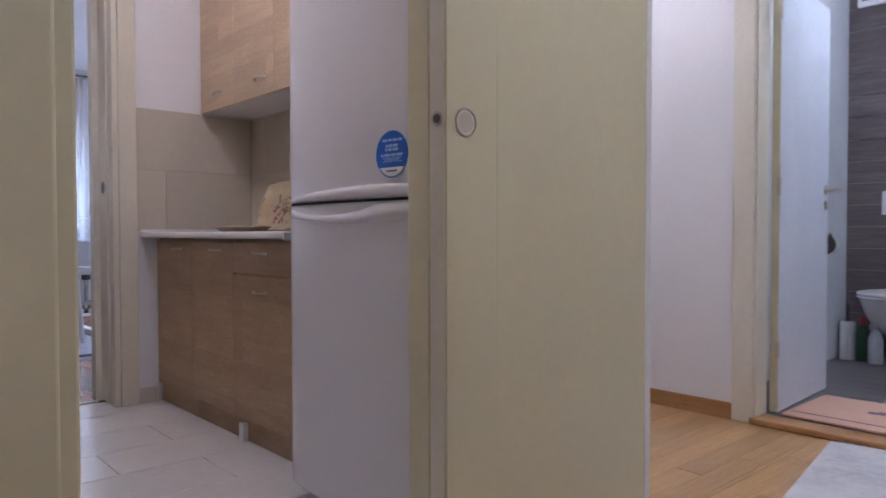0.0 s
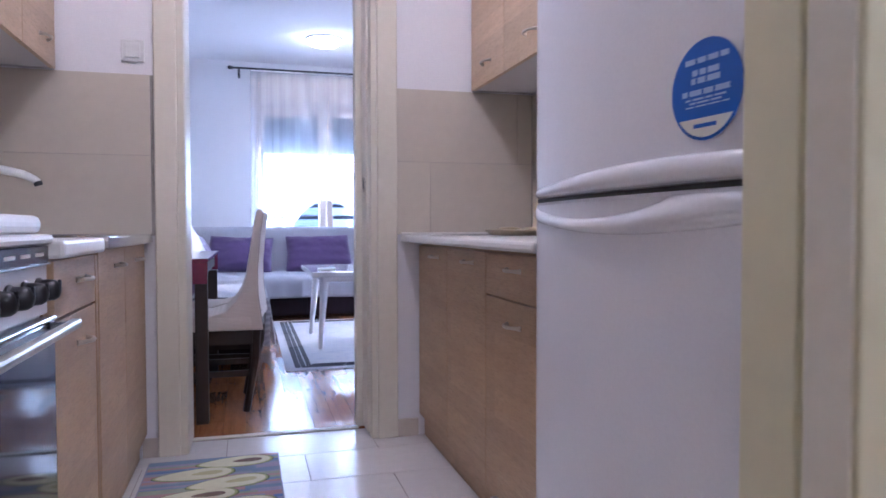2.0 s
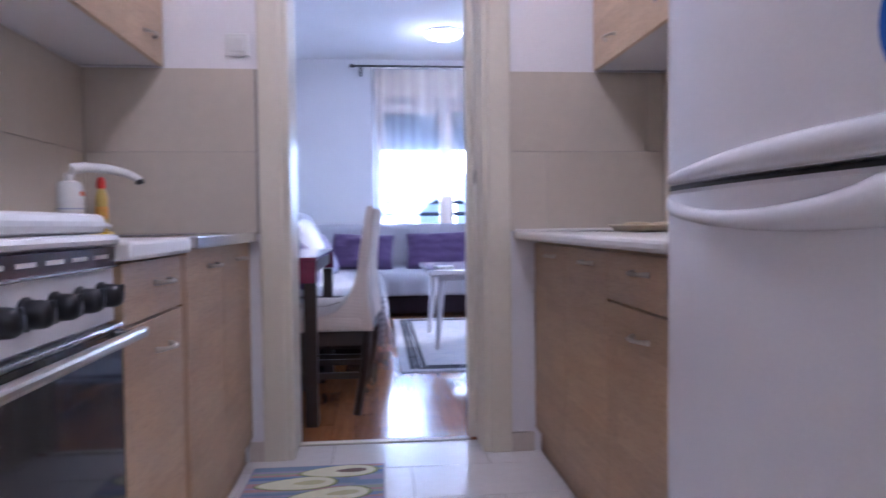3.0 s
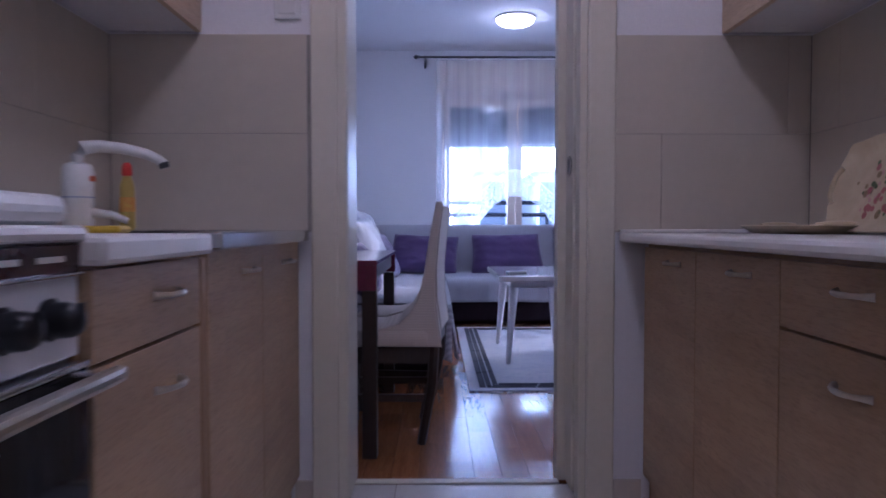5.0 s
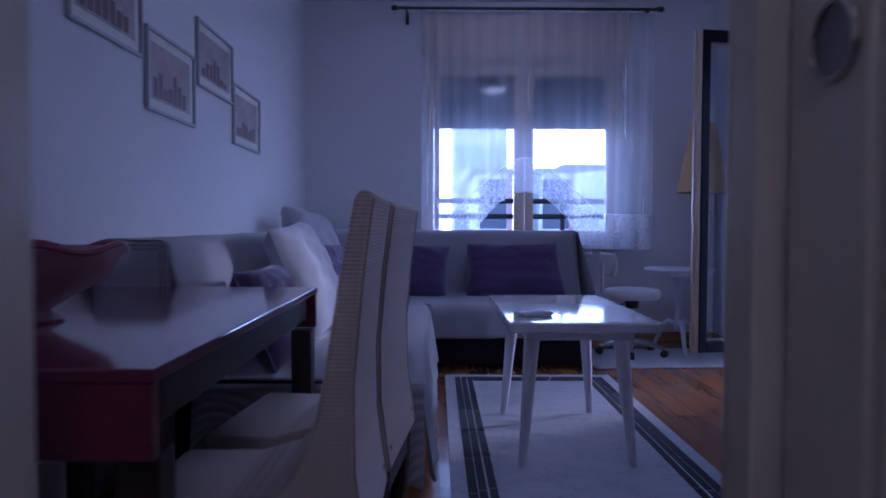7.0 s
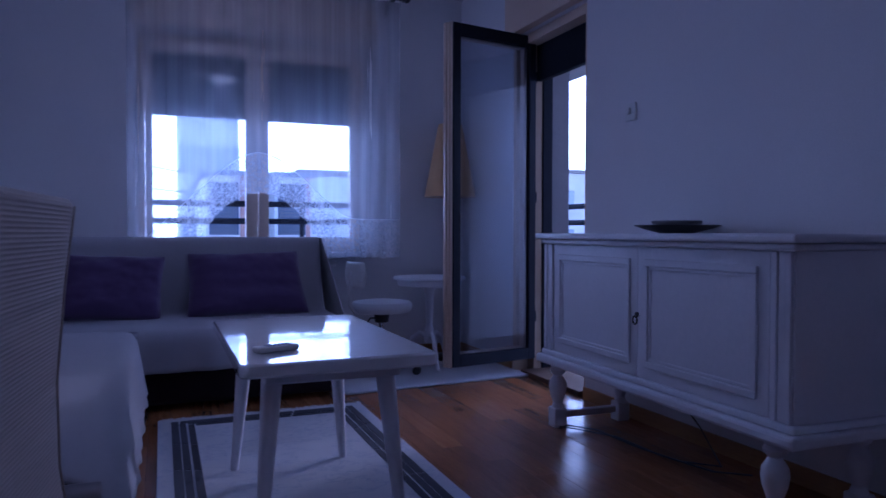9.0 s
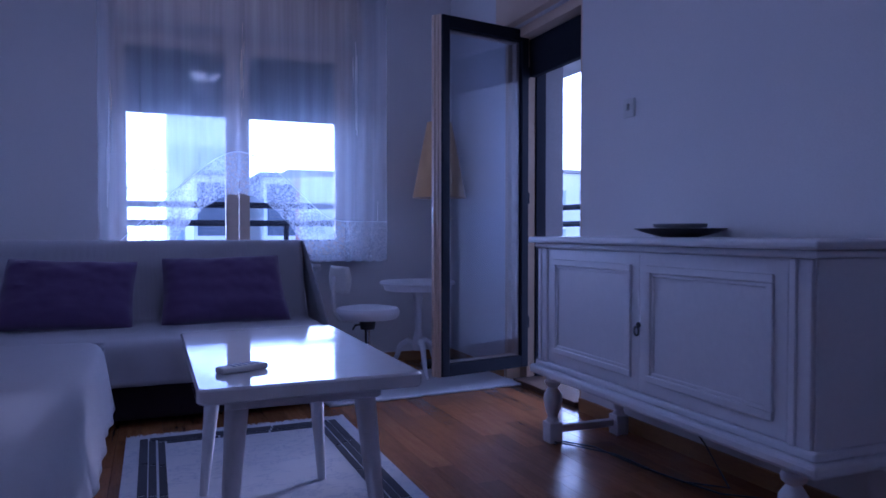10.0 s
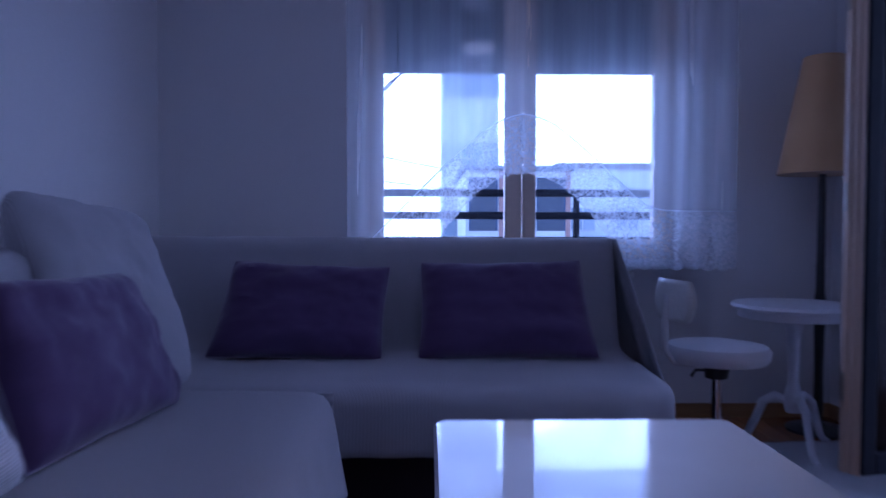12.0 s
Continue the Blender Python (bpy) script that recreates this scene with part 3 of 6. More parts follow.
# ---- kitchen units ----
def handle(parent, at, along="y", out=-1, length=0.10):
    """A bowed bar handle; out: the way along x in which it stands off."""
    bm = bmesh.new()
    pts = []
    for i in range(9):
        u = i / 8
        off = 0.026 * math.sin(math.pi * u) ** 0.6 if 0 < u < 1 else 0.0
        d = (u - 0.5) * length
        pts.append((at[0] + out * off, at[1] + d, at[2]))
    tube(bm, pts, [0.0075, 0.005, 0.0045, 0.005, 0.0055, 0.005, 0.0045, 0.005, 0.0075], 8)
    return part("handle", bm, NICKEL, parent, "bowed satin nickel handle", True)


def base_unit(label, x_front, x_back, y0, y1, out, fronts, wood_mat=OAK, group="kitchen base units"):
    """fronts: (y0, y1, z0, z1, handle_z or None). The unit stands between y0 and y1; out: which way its front looks along x."""
    u = thing("kitchen_cabinet", label, "cabinet", ((x_front + x_back) / 2, (y0 + y1) / 2, 0), group=group)
    cx, cy = (x_front + x_back) / 2, (y0 + y1) / 2
    xa, xb = sorted((x_front - out * 0.02 - cx, x_back - cx))
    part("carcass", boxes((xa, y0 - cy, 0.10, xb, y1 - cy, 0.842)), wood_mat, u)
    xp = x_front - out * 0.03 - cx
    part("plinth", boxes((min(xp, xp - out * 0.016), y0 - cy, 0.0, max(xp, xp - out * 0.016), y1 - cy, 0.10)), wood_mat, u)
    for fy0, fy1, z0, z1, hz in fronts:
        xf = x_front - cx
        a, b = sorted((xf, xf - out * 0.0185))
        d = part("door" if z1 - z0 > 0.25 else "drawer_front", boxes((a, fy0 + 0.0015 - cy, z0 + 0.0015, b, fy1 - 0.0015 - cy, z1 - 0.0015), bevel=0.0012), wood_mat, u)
        if hz:
            handle(d, (xf, hz[0] - cy, hz[1]), out=out)
    return u


RXF = 1.163   # front of the units on the fridge's side
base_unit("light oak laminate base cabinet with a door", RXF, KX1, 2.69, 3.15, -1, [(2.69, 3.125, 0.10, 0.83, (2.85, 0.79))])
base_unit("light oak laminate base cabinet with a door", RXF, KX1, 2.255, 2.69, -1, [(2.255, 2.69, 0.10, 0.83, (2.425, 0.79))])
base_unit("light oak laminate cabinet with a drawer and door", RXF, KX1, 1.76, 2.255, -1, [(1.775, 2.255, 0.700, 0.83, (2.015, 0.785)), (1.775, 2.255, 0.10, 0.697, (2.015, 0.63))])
sp = thing("end_panel", "white cabinet end panel beside the fridge", "panel", (0, 0, 0))
part("board", boxes((RXF - 0.005, 1.742, 0, KX1, 1.759, 0.832), bevel=0.002), WHITE, sp)
part("plinth_clip", boxes((RXF + 0.004, 2.19, 0, RXF + 0.03, 2.225, 0.075), bevel=0.003), WHITE, sp)
wt = thing("worktop", "white laminate worktop with a rounded front edge", "worktop", (0, 0, 0.832))
part("slab", boxes((1.085, 1.70, 0.012, KX1, KY1 - 0.012, 0.040), bevel=0.009), WTOP, wt)
part("wall_profile", boxes((1.088, KY1 - 0.024, 0.041, KX1, KY1 - 0.012, 0.052), bevel=0.003), WTOP, wt)
part("end_cap", boxes((1.092, 1.695, 0.008, KX1, 1.70, 0.036)), STEEL, wt)

LXF = 0.07    # front of the units on the cooker's side
base_unit("light oak laminate drawer cabinet beside the cooker", LXF, KX0, 1.805, 2.215, 1, [(1.81, 2.21, 0.714, 0.838, (2.05, 0.785)), (1.81, 2.21, 0.10, 0.711, (2.05, 0.638))])
base_unit("light oak laminate sink cabinet with two doors", LXF, KX0, 2.25, 3.13, 1, [(2.255, 2.67, 0.10, 0.846, (2.53, 0.793)), (2.67, 3.12, 0.10, 0.846, (2.93, 0.793))])
fp = thing("filler_post", "narrow oak edge strip between two cabinets", "panel", (LXF - 0.022, 2.232, 0))
part("board", boxes((-0.04, -0.016, 0, 0.022, 0.016, 0.834), bevel=0.003), OAK_EDGE, fp)
wl = thing("worktop", "white laminate worktop beside the cooker", "worktop", (0, 0, 0.842))
part("slab", boxes((KX0, 1.795, 0, LXF + 0.025, 2.214, 0.038), bevel=0.008), WTOP, wl)
sk = thing("kitchen_sink", "stainless steel sink top set on the cabinet", "sink", (0, 0, 0.848))
part("rim_front", boxes((LXF - 0.06, 2.25, 0, LXF + 0.03, KY1 - 0.012, 0.034), bevel=0.004), STEEL, sk)
part("rim_back", boxes((KX0, 2.25, 0, KX0 + 0.12, KY1 - 0.012, 0.034), bevel=0.004), STEEL, sk)
part("drainer", boxes((KX0 + 0.12, 2.25, 0, LXF - 0.06, 2.62, 0.028), bevel=0.004), STEEL, sk)
part("rim_side", boxes((KX0 + 0.12, 3.06, 0, LXF - 0.06, KY1 - 0.012, 0.034), bevel=0.004), STEEL, sk)
part("bowl", boxes((KX0 + 0.12, 2.62, -0.003, LXF - 0.06, 3.06, 0.004)), STEEL, sk)


def wall_unit(label, x_front, x_back, y0, y1, out, doors):
    cx, cy = (x_front + x_back) / 2, (y0 + y1) / 2
    u = thing("wall_cabinet", label, "cabinet", (cx, cy, 1.505), group="kitchen wall units")
    xa, xb = sorted((x_front - out * 0.019 - cx, x_back - cx))
    part("carcass", boxes((xa, y0 - cy, 0, xb, y1 - cy, 0.72)), WHITE, u, "white laminate carcass")
    for d0, d1, hy in doors:
        a, b = sorted((x_front - cx, x_front - cx - out * 0.018))
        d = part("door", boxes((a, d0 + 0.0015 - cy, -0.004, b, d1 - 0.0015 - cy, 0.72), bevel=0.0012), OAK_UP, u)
        handle(d, (x_front - cx, hy - cy, 0.075), out=out)
    return u


wall_unit("light oak wall cabinet with two doors", 1.405, KX1, 2.35, 3.14, -1, [(2.745, 3.14, 2.93), (2.35, 2.745, 2.47)])
wall_unit("light oak wall cabinet above the worktop", 1.405, KX1, 1.55, 2.348, -1, [(1.95, 2.348, 2.07), (1.55, 1.95, 1.67)])
wall_unit("light oak wall cabinet above the sink", -0.232, KX0, 2.35, 3.14, 1, [(2.745, 3.14, 2.98), (2.35, 2.745, 2.47)])
wall_unit("light oak wall cabinet above the cooker", -0.232, KX0, 1.55, 2.348, 1, [(1.95, 2.348, 2.20), (1.55, 1.95, 1.67)])

# ---- fridge ----
fr = thing("fridge_freezer", "tall white two-door fridge with curved grip edges", "fridge", (0.985, 1.19, 0))
FW0, FW1 = -0.335, 0.335
part("body", boxes((0.06, FW0 + 0.005, 0.03, 0.66, FW1 - 0.005, 1.80), bevel=0.008), FRIDGE, fr)
ZG = 0.957   # the gap between the two doors
def bow(u):
    return 0.020 * (1 - (2 * u - 1) ** 2) + 0.014 * min(1, 14 * min(u, 1 - u)) ** 0.5
def fridge_door(name, z0, z1):
    bm = bmesh.new()
    n = 26
    prof = [(FW0 + i / n * (FW1 - FW0), 0.035 - bow(i / n)) for i in range(n + 1)]
    rows = []
    for z, s in ((z0, 0.006), (z0 + 0.006, 0.0), (z1 - 0.006, 0.0), (z1, 0.006)):
        rows.append([bm.verts.new((x + s, y, z)) for y, x in prof] + [bm.verts.new((0.058, FW1, z)), bm.verts.new((0.058, FW0, z))])
    m = len(rows[0])
    for q, w in zip(rows, rows[1:]):
        for i in range(m):
            bm.faces.new((q[i], q[(i + 1) % m], w[(i + 1) % m], w[i]))
    bm.faces.new(rows[0][::-1])
    bm.faces.new(rows[-1])
    return part(name, bm, FRIDGE, fr, "", True)
def grip_band(name, lo, hi, out, parent):
    """A raised lip along a door's edge; lo and hi give its lower and upper line, out its height off the door."""
    bm = bmesh.new()
    n, k = 30, 10
    rows = []
    for i in range(n + 1):
        u = i / n
        y = FW0 + 0.004 + u * (FW1 - FW0 - 0.008)
        x = 0.035 - bow(u)
        a, b = lo(u), hi(u)
        rows.append([bm.verts.new((x + 0.012 - (out(u) + 0.012) * math.sin(math.pi * j / k) ** 0.5, y, a + (b - a) * (0.5 - 0.5 * math.cos(math.pi * j / k)))) for j in range(k + 1)])
    for q, w in zip(rows, rows[1:]):
        for j in range(k):
            bm.faces.new((q[j], q[j + 1], w[j + 1], w[j]))
    return part(name, bm, FRIDGE, parent, "", True)
# u runs from the doorway's end (0) to the worktop's end (1)
arc = lambda u: math.sin(math.pi * min(1.0, 0.30 + 0.70 * u)) ** 0.8 if u < 1 else 0.0
lower = fridge_door("fridge_door", 0.06, ZG - 0.0045)
upper = fridge_door("freezer_door", ZG + 0.0045, 1.80)
grip_band("grip", lambda u: ZG + 0.005, lambda u: ZG + 0.016 + 0.025 * arc(u), lambda u: 0.003 + 0.012 * math.sin(math.pi * min(1, 0.15 + u * 0.85)), upper)
scoop = lambda u: 0.030 * max(0.0, math.sin(math.pi * min(1, max(0, (u - 0.24) / 0.72)))) ** 0.6
grip_band("grip", lambda u: ZG - 0.040 - 0.024 * math.sin(math.pi * min(1, 0.1 + 0.9 * u)), lambda u: ZG - 0.008 - scoop(u), lambda u: 0.003 + 0.012 * math.sin(math.pi * min(1, 0.15 + u * 0.85)), lower)
part("grip_gap", boxes((0.030, FW0 + 0.012, ZG - 0.004, 0.056, FW1 - 0.012, ZG + 0.004)), BLACK, fr, "dark gap between the doors")
st = thing("sticker", "round blue sticker with white lettering on the fridge", "sticker", (0.9935, 0.955, 1.073), 4.8)
t = bmesh.new()
lathe(t, [(0.062, 0), (0.062, 0.0008), (0.001, 0.0009)], seg=36)
bm = bmesh.new()
join(bm, t, pose(0, 0, 0, 90, 0, -90))
part("disc", bm, BLUE, st)
rs = random.Random(3)
for w, z, h in ((0.078, 0.037, 0.0034), (0.046, 0.0225, 0.0036), (0.05, 0.0125, 0.0036), (0.082, -0.002, 0.0034), (0.07, -0.010, 0.0012), (0.055, -0.0145, 0.0012), (0.08, -0.019, 0.0009)):
    y = -w / 2
    while y < w / 2 - 0.004:
        word = min(rs.uniform(0.010, 0.024), w / 2 - y)
        part("text_word", boxes((-0.0013, y, z - h, -0.001, y + word, z + h)), STKTXT, st)
        y += word + 0.0035
seg_bm = bmesh.new()
pts = [(0.058 * math.cos(a), 0.058 * math.sin(a)) for a in np.linspace(radians(216), radians(324), 14)]
vs = [seg_bm.verts.new((-0.0012, y, z)) for y, z in pts]
seg_bm.faces.new(vs)
part("label_field", seg_bm, PAPERW, st)
part("label_mark", boxes((-0.0015, -0.02, -0.046, -0.0013, 0.02, -0.041)), BLUE, st)

# ---- cooker ----
KNOB = surface("glossy_black_knob", (0.010, 0.010, 0.013), (0.014, 0.014, 0.018), 0.3, fine=80, bumpy=0.02, spec=0.4)
ck = thing("cooker", "white free-standing cooker with black knobs and oven door", "cooker", (LXF - 0.022, 1.50, 0))
part("body", boxes((KX0 - LXF + 0.02, -0.295, 0.0, 0.0, 0.295, 0.872), bevel=0.004), WHITE, ck)
part("hob_plate", boxes((KX0 - LXF + 0.02, -0.30, 0.873, 0.028, 0.30, 0.893), bevel=0.010), WHITE, ck)
part("hob_cover", boxes((KX0 - LXF + 0.03, -0.285, 0.894, 0.010, 0.285, 0.930), bevel=0.014), PLASTIC, ck, "white lid over the hob")
part("control_strip", boxes((0.001, -0.292, 0.8360, 0.018, 0.292, 0.8700), bevel=0.002), surface("brown_control_strip", (0.06, 0.02, 0.018), None, 0.25, bumpy=0), ck, "dark brown printed strip")
part("knob_panel", boxes((0.001, -0.292, 0.7330, 0.014, 0.292, 0.8320), bevel=0.002), WHITE, ck)
part("panel_rib", boxes((0.001, -0.294, 0.8315, 0.022, 0.294, 0.8365), bevel=0.002), STEEL, ck)
for i in range(6):
    y = -0.215 + i * 0.088
    bm = bmesh.new()
    t = bmesh.new()
    lathe(t, [(0.024, 0.0), (0.025, 0.006), (0.021, 0.010), (0.021, 0.022), (0.0195, 0.032), (0.015, 0.039), (0.007, 0.042), (0.001, 0.0425)], seg=24)
    join(bm, t, pose(0.013, y, 0.7850, 0, 90, 0))
    box(bm, 0.050, y - 0.0025, 0.7870, 0.0562, y + 0.0025, 0.8050, 0.001)
    part("knob", bm, KNOB, ck, "", True)
    part("text_line", boxes((0.0185, y - 0.028, 0.8500, 0.0192, y + 0.028, 0.8570)), PAPERW, ck)
od = part("oven_door", boxes((0.001, -0.29, 0.16, 0.028, 0.29, 0.719), bevel=0.004), OVENGLASS, ck, "black glass oven door")
part("door_trim", boxes((0.001, -0.292, 0.7195, 0.030, 0.292, 0.7285), bevel=0.003), STEEL, od)
part("oven_handle", boxes((0.058, -0.285, 0.702, 0.080, 0.285, 0.722), bevel=0.007), NICKEL, od)
for y in (-0.25, 0.25):
    part("handle_mount", boxes((0.028, y - 0.01, 0.704, 0.062, y + 0.01, 0.720), bevel=0.003), STEEL, od)
part("drawer", boxes((0.001, -0.29, 0.03, 0.024, 0.29, 0.15), bevel=0.003), WHITE, ck)

# ---- things on the worktops ----
fc = thing("tap", "white mixer tap with a long swan spout", "tap", (-0.36, 2.62, 0.876))
part("heater_body", lathe(bmesh.new(), [(0.028, 0), (0.032, 0.004), (0.035, 0.02), (0.036, 0.09), (0.036, 0.152), (0.031, 0.165), (0.018, 0.17)]), PLASTIC, fc, "", True)
bm = bmesh.new()
tube(bm, [(0, 0, 0.165), (0, 0, 0.188), (0.008, 0.004, 0.206), (0.04, 0.02, 0.212), (0.09, 0.045, 0.209), (0.138, 0.065, 0.198), (0.166, 0.075, 0.184), (0.176, 0.078, 0.174)],
     [0.013, 0.016, 0.018, 0.015, 0.014, 0.013, 0.012, 0.012], 12)
part("spout", bm, PLASTIC, fc, "", True)
part("spout_tip", rod(bmesh.new(), (0.174, 0.078, 0.178), (0.178, 0.080, 0.164), 0.0135, 0.0125), BLACK, fc, "dark aerator", True)
part("lever", tube(bmesh.new(), [(0.03, 0.0, 0.05), (0.07, 0.02, 0.045), (0.10, 0.04, 0.03)], [0.012, 0.01, 0.008]), PLASTIC, fc, "", True)
part("red_mark", boxes((0.030, -0.012, 0.125, 0.0375, 0.012, 0.138)), surface("orange_mark", (0.7, 0.15, 0.05), None, 0.5, bumpy=0), fc)
part("seam_ring", rod(bmesh.new(), (0, 0, 0.085), (0, 0, 0.088), 0.0367, seg=24), INK, fc)
bt = thing("soap_bottle", "yellow dish soap bottle with a red cap", "bottle", (-0.437, 3.06, 0.882))
part("bottle_body", lathe(bmesh.new(), [(0.020, 0), (0.023, 0.008), (0.023, 0.05), (0.021, 0.10), (0.022, 0.13), (0.015, 0.155), (0.010, 0.165)]), surface("yellow_soap_plastic", (0.55, 0.42, 0.10), (0.48, 0.36, 0.09), 0.3, coarse=20, bumpy=0), bt, "", True)
part("label_band", lathe(bmesh.new(), [(0.0235, 0.055), (0.0236, 0.056), (0.0225, 0.098), (0.0222, 0.099)], seg=24), surface("orange_paper_label", (0.62, 0.14, 0.05), (0.70, 0.45, 0.08), 0.5, coarse=45, bumpy=0), bt, "orange and red printed label", True)
part("cap", lathe(bmesh.new(), [(0.013, 0.164), (0.016, 0.17), (0.014, 0.195), (0.008, 0.205)]), surface("red_cap", (0.6, 0.03, 0.02), None, 0.35, bumpy=0), bt, "red cap", True)
cl = thing("cleaning_cloth", "folded yellow cleaning cloth by the tap", "cloth", (-0.30, 2.55, 0.8765), 12)
part("folded_cloth", boxes((-0.07, -0.06, 0, 0.08, 0.06, 0.018), bevel=0.008), cloth("yellow_cloth", (0.65, 0.45, 0.04), (0.55, 0.36, 0.03)), cl)
PORC = surface("flowered_tray", (0.62, 0.53, 0.37), (0.52, 0.42, 0.27), 0.3, coarse=14, fine=30, bumpy=0.02)
def tray(label, at, turn, tilt):
    """An oblong serving tray with a scalloped rim and pierced grips."""
    ob = new("serving_tray")
    ob.matrix_world = pose(*at, tilt, 0, turn)
    tagged(ob, label, "tray", "flowered trays")
    bm = bmesh.new()
    n = 40
    rings = []
    for k, (s, z) in enumerate(((0.0, 0.004), (0.72, 0.004), (0.82, 0.008), (1.0, 0.024), (1.02, 0.022), (0.84, 0.002), (0.7, 0.0), (0.0, 0.0))):
        ring = []
        for i in range(n):
            a = 2 * math.pi * i / n
            c, q = math.cos(a), math.sin(a)
            x = 0.20 * abs(c) ** 0.38 * (1 if c > 0 else -1)
            y = 0.125 * abs(q) ** 0.38 * (1 if q > 0 else -1)
            wob = 1 + (0.03 * math.cos(8 * a) if s > 0.9 else 0)
            ring.append(bm.verts.new((x * s * wob + 0.0001 * c, y * s * wob + 0.0001 * q, z)))
        rings.append(ring)
    for q, w in zip(rings, rings[1:]):
        for i in range(n):
            bm.faces.new((q[i], q[(i + 1) % n], w[(i + 1) % n], w[i]))
    part("dish", bm, PORC, ob, "", True)
    for sx in (-1, 1):
        part("grip", tube(bmesh.new(), [(sx * 0.19, -0.05, 0.022), (sx * 0.202, -0.03, 0.026), (sx * 0.206, 0, 0.027), (sx * 0.202, 0.03, 0.026), (sx * 0.19, 0.05, 0.022)], 0.007, 8), PORC, ob, "cream grip", True)
    rs = random.Random(5)
    for c, nf, rr in (((0.34, 0.24, 0.12), 22, 0.010), ((0.14, 0.19, 0.08), 26, 0.007), ((0.52, 0.17, 0.17), 20, 0.010), ((0.66, 0.40, 0.38), 18, 0.008)):
        mt = surface("painted_flower", c, tuple(v * 0.7 for v in c), 0.4, coarse=40, bumpy=0)
        for i in range(nf):
            b2 = bmesh.new()
            bmesh.ops.create_circle(b2, cap_ends=True, segments=7, radius=rr * rs.uniform(0.5, 1.1))
            bmesh.ops.transform(b2, matrix=pose(max(-0.13, min(0.13, rs.gauss(0, 0.055))), max(-0.08, min(0.08, rs.gauss(-0.01, 0.036))), 0.0044 + 0.00012 * i), verts=b2.verts)
            part("painted_flower", b2, mt, ob)
    return ob
tray("cream flowered serving tray lying on the worktop", (1.53, 2.86, 0.873), 84, 0)
tray("cream flowered serving tray leaning on the tiles", (1.60, 2.60, 0.995), -90, 72)
ks = thing("light_switch", "white square light switch on the kitchen wall", "switch", (0.035, KY1, 1.588))
part("plate", boxes((-0.042, -0.012, -0.042, 0.042, 0, 0.042), bevel=0.004), PLASTIC, ks)
part("rocker", boxes((-0.028, -0.017, -0.028, 0.028, -0.012, 0.028), bevel=0.003), PLASTIC, ks)

mat_ = thing("floor_mat", "kitchen mat printed with avocado halves", "rug", (0.325, 2.64, 0))
part("mat_base", boxes((-0.24, -0.40, 0.003, 0.24, 0.40, 0.012), bevel=0.003), surface("blue_grey_mat", (0.19, 0.24, 0.40), (0.32, 0.28, 0.32), 0.8, coarse=9, fine=60), mat_)
rs = random.Random(3)
STRIPES = [surface("mat_stripe", c, tuple(v * 0.8 for v in c), 0.85, coarse=14, fine=90, bumpy=0.2) for c in ((0.14, 0.22, 0.44), (0.30, 0.33, 0.40), (0.45, 0.27, 0.27), (0.33, 0.37, 0.28), (0.34, 0.31, 0.42), (0.20, 0.28, 0.40))]
y = -0.394
while y < 0.385:
    h = rs.uniform(0.010, 0.030)
    x0 = -0.234
    while x0 < 0.22:
        x1 = min(0.234, x0 + rs.uniform(0.12, 0.40))
        part("printed_stripe", boxes((x0, y, 0.0121, x1, min(y + h, 0.394), 0.0124)), rs.choice(STRIPES), mat_)
        x0 = x1
    y += h
for i in range(7):
    x, y, a = (0.075, -0.065, 0.055, -0.05)[i % 4], 0.325 - i * 0.108, (4, 3, 8, 2)[i % 4] + rs.uniform(-3, 3)
    pit = i % 3 == 0
    for k, (r, c) in enumerate(((1.0, (0.10, 0.13, 0.05)), (0.965, (0.38, 0.42, 0.17)), (0.90, (0.70, 0.69, 0.47)), (0.38, (0.17, 0.11, 0.08) if pit else (0.50, 0.48, 0.24)))):
        b2 = bmesh.new()
        off, wide = (0.045, 0.9) if k == 3 else (0.0, 1.0)
        vs = [b2.verts.new((off + 0.145 * r * math.cos(q), 0.060 * r * wide * math.sin(q) * (1 + 0.28 * math.cos(q)), 0)) for q in np.linspace(0, 2 * math.pi, 26)[:-1]]
        b2.faces.new(vs)
        bmesh.ops.transform(b2, matrix=pose(x, y, 0.0128 + 0.0006 * k + 0.0002 * (i % 2), 0, 0, a), verts=b2.verts)
        part("avocado_print", b2, surface("print_" + "abcd"[k], c, tuple(v * 0.88 for v in c), 0.8, coarse=20, bumpy=0.1), mat_)
structure("skirting_kitchen", boxes((1.074, KY1 - 0.012, 0, RXF, KY1 - 0.001, 0.075), (LXF - 0.02, KY1 - 0.012, 0, 0.106, KY1 - 0.001, 0.075)), SKIRT, "beige tile skirting in the kitchen", "skirting")

# ---- living room ----
def ceiling_lamp(at, r, group):
    ob = thing("ceiling_lamp", "round flush ceiling lamp with lit opal glass", "lamp", at, group=group)
    part("base_ring", lathe(bmesh.new(), [(r * 0.7, 0.0), (r * 0.98, 0.0), (r * 0.98, -0.02), (r * 0.7, -0.02)], seg=32), WHITE, ob, "", True)
    part("opal_glass", lathe(bmesh.new(), [(0.01, -0.085), (r * 0.45, -0.078), (r * 0.8, -0.058), (r * 0.96, -0.03), (r * 0.96, -0.021), (0.01, -0.0205)], seg=32), LAMPGLOW, ob, "lit opal glass bowl", True)
    return ob


ceiling_lamp((1.21, 7.25, TOP), 0.18, "ceiling lamps")
ceiling_lamp((1.38, 5.25, TOP), 0.18, "ceiling lamps")
ceiling_lamp((0.60, 1.90, TOP), 0.16, "ceiling lamps")
# Hall and corridor lamps hang out of view, added to light those walls.
ceiling_lamp((1.30, -0.50, TOP), 0.16, "ceiling lamps")
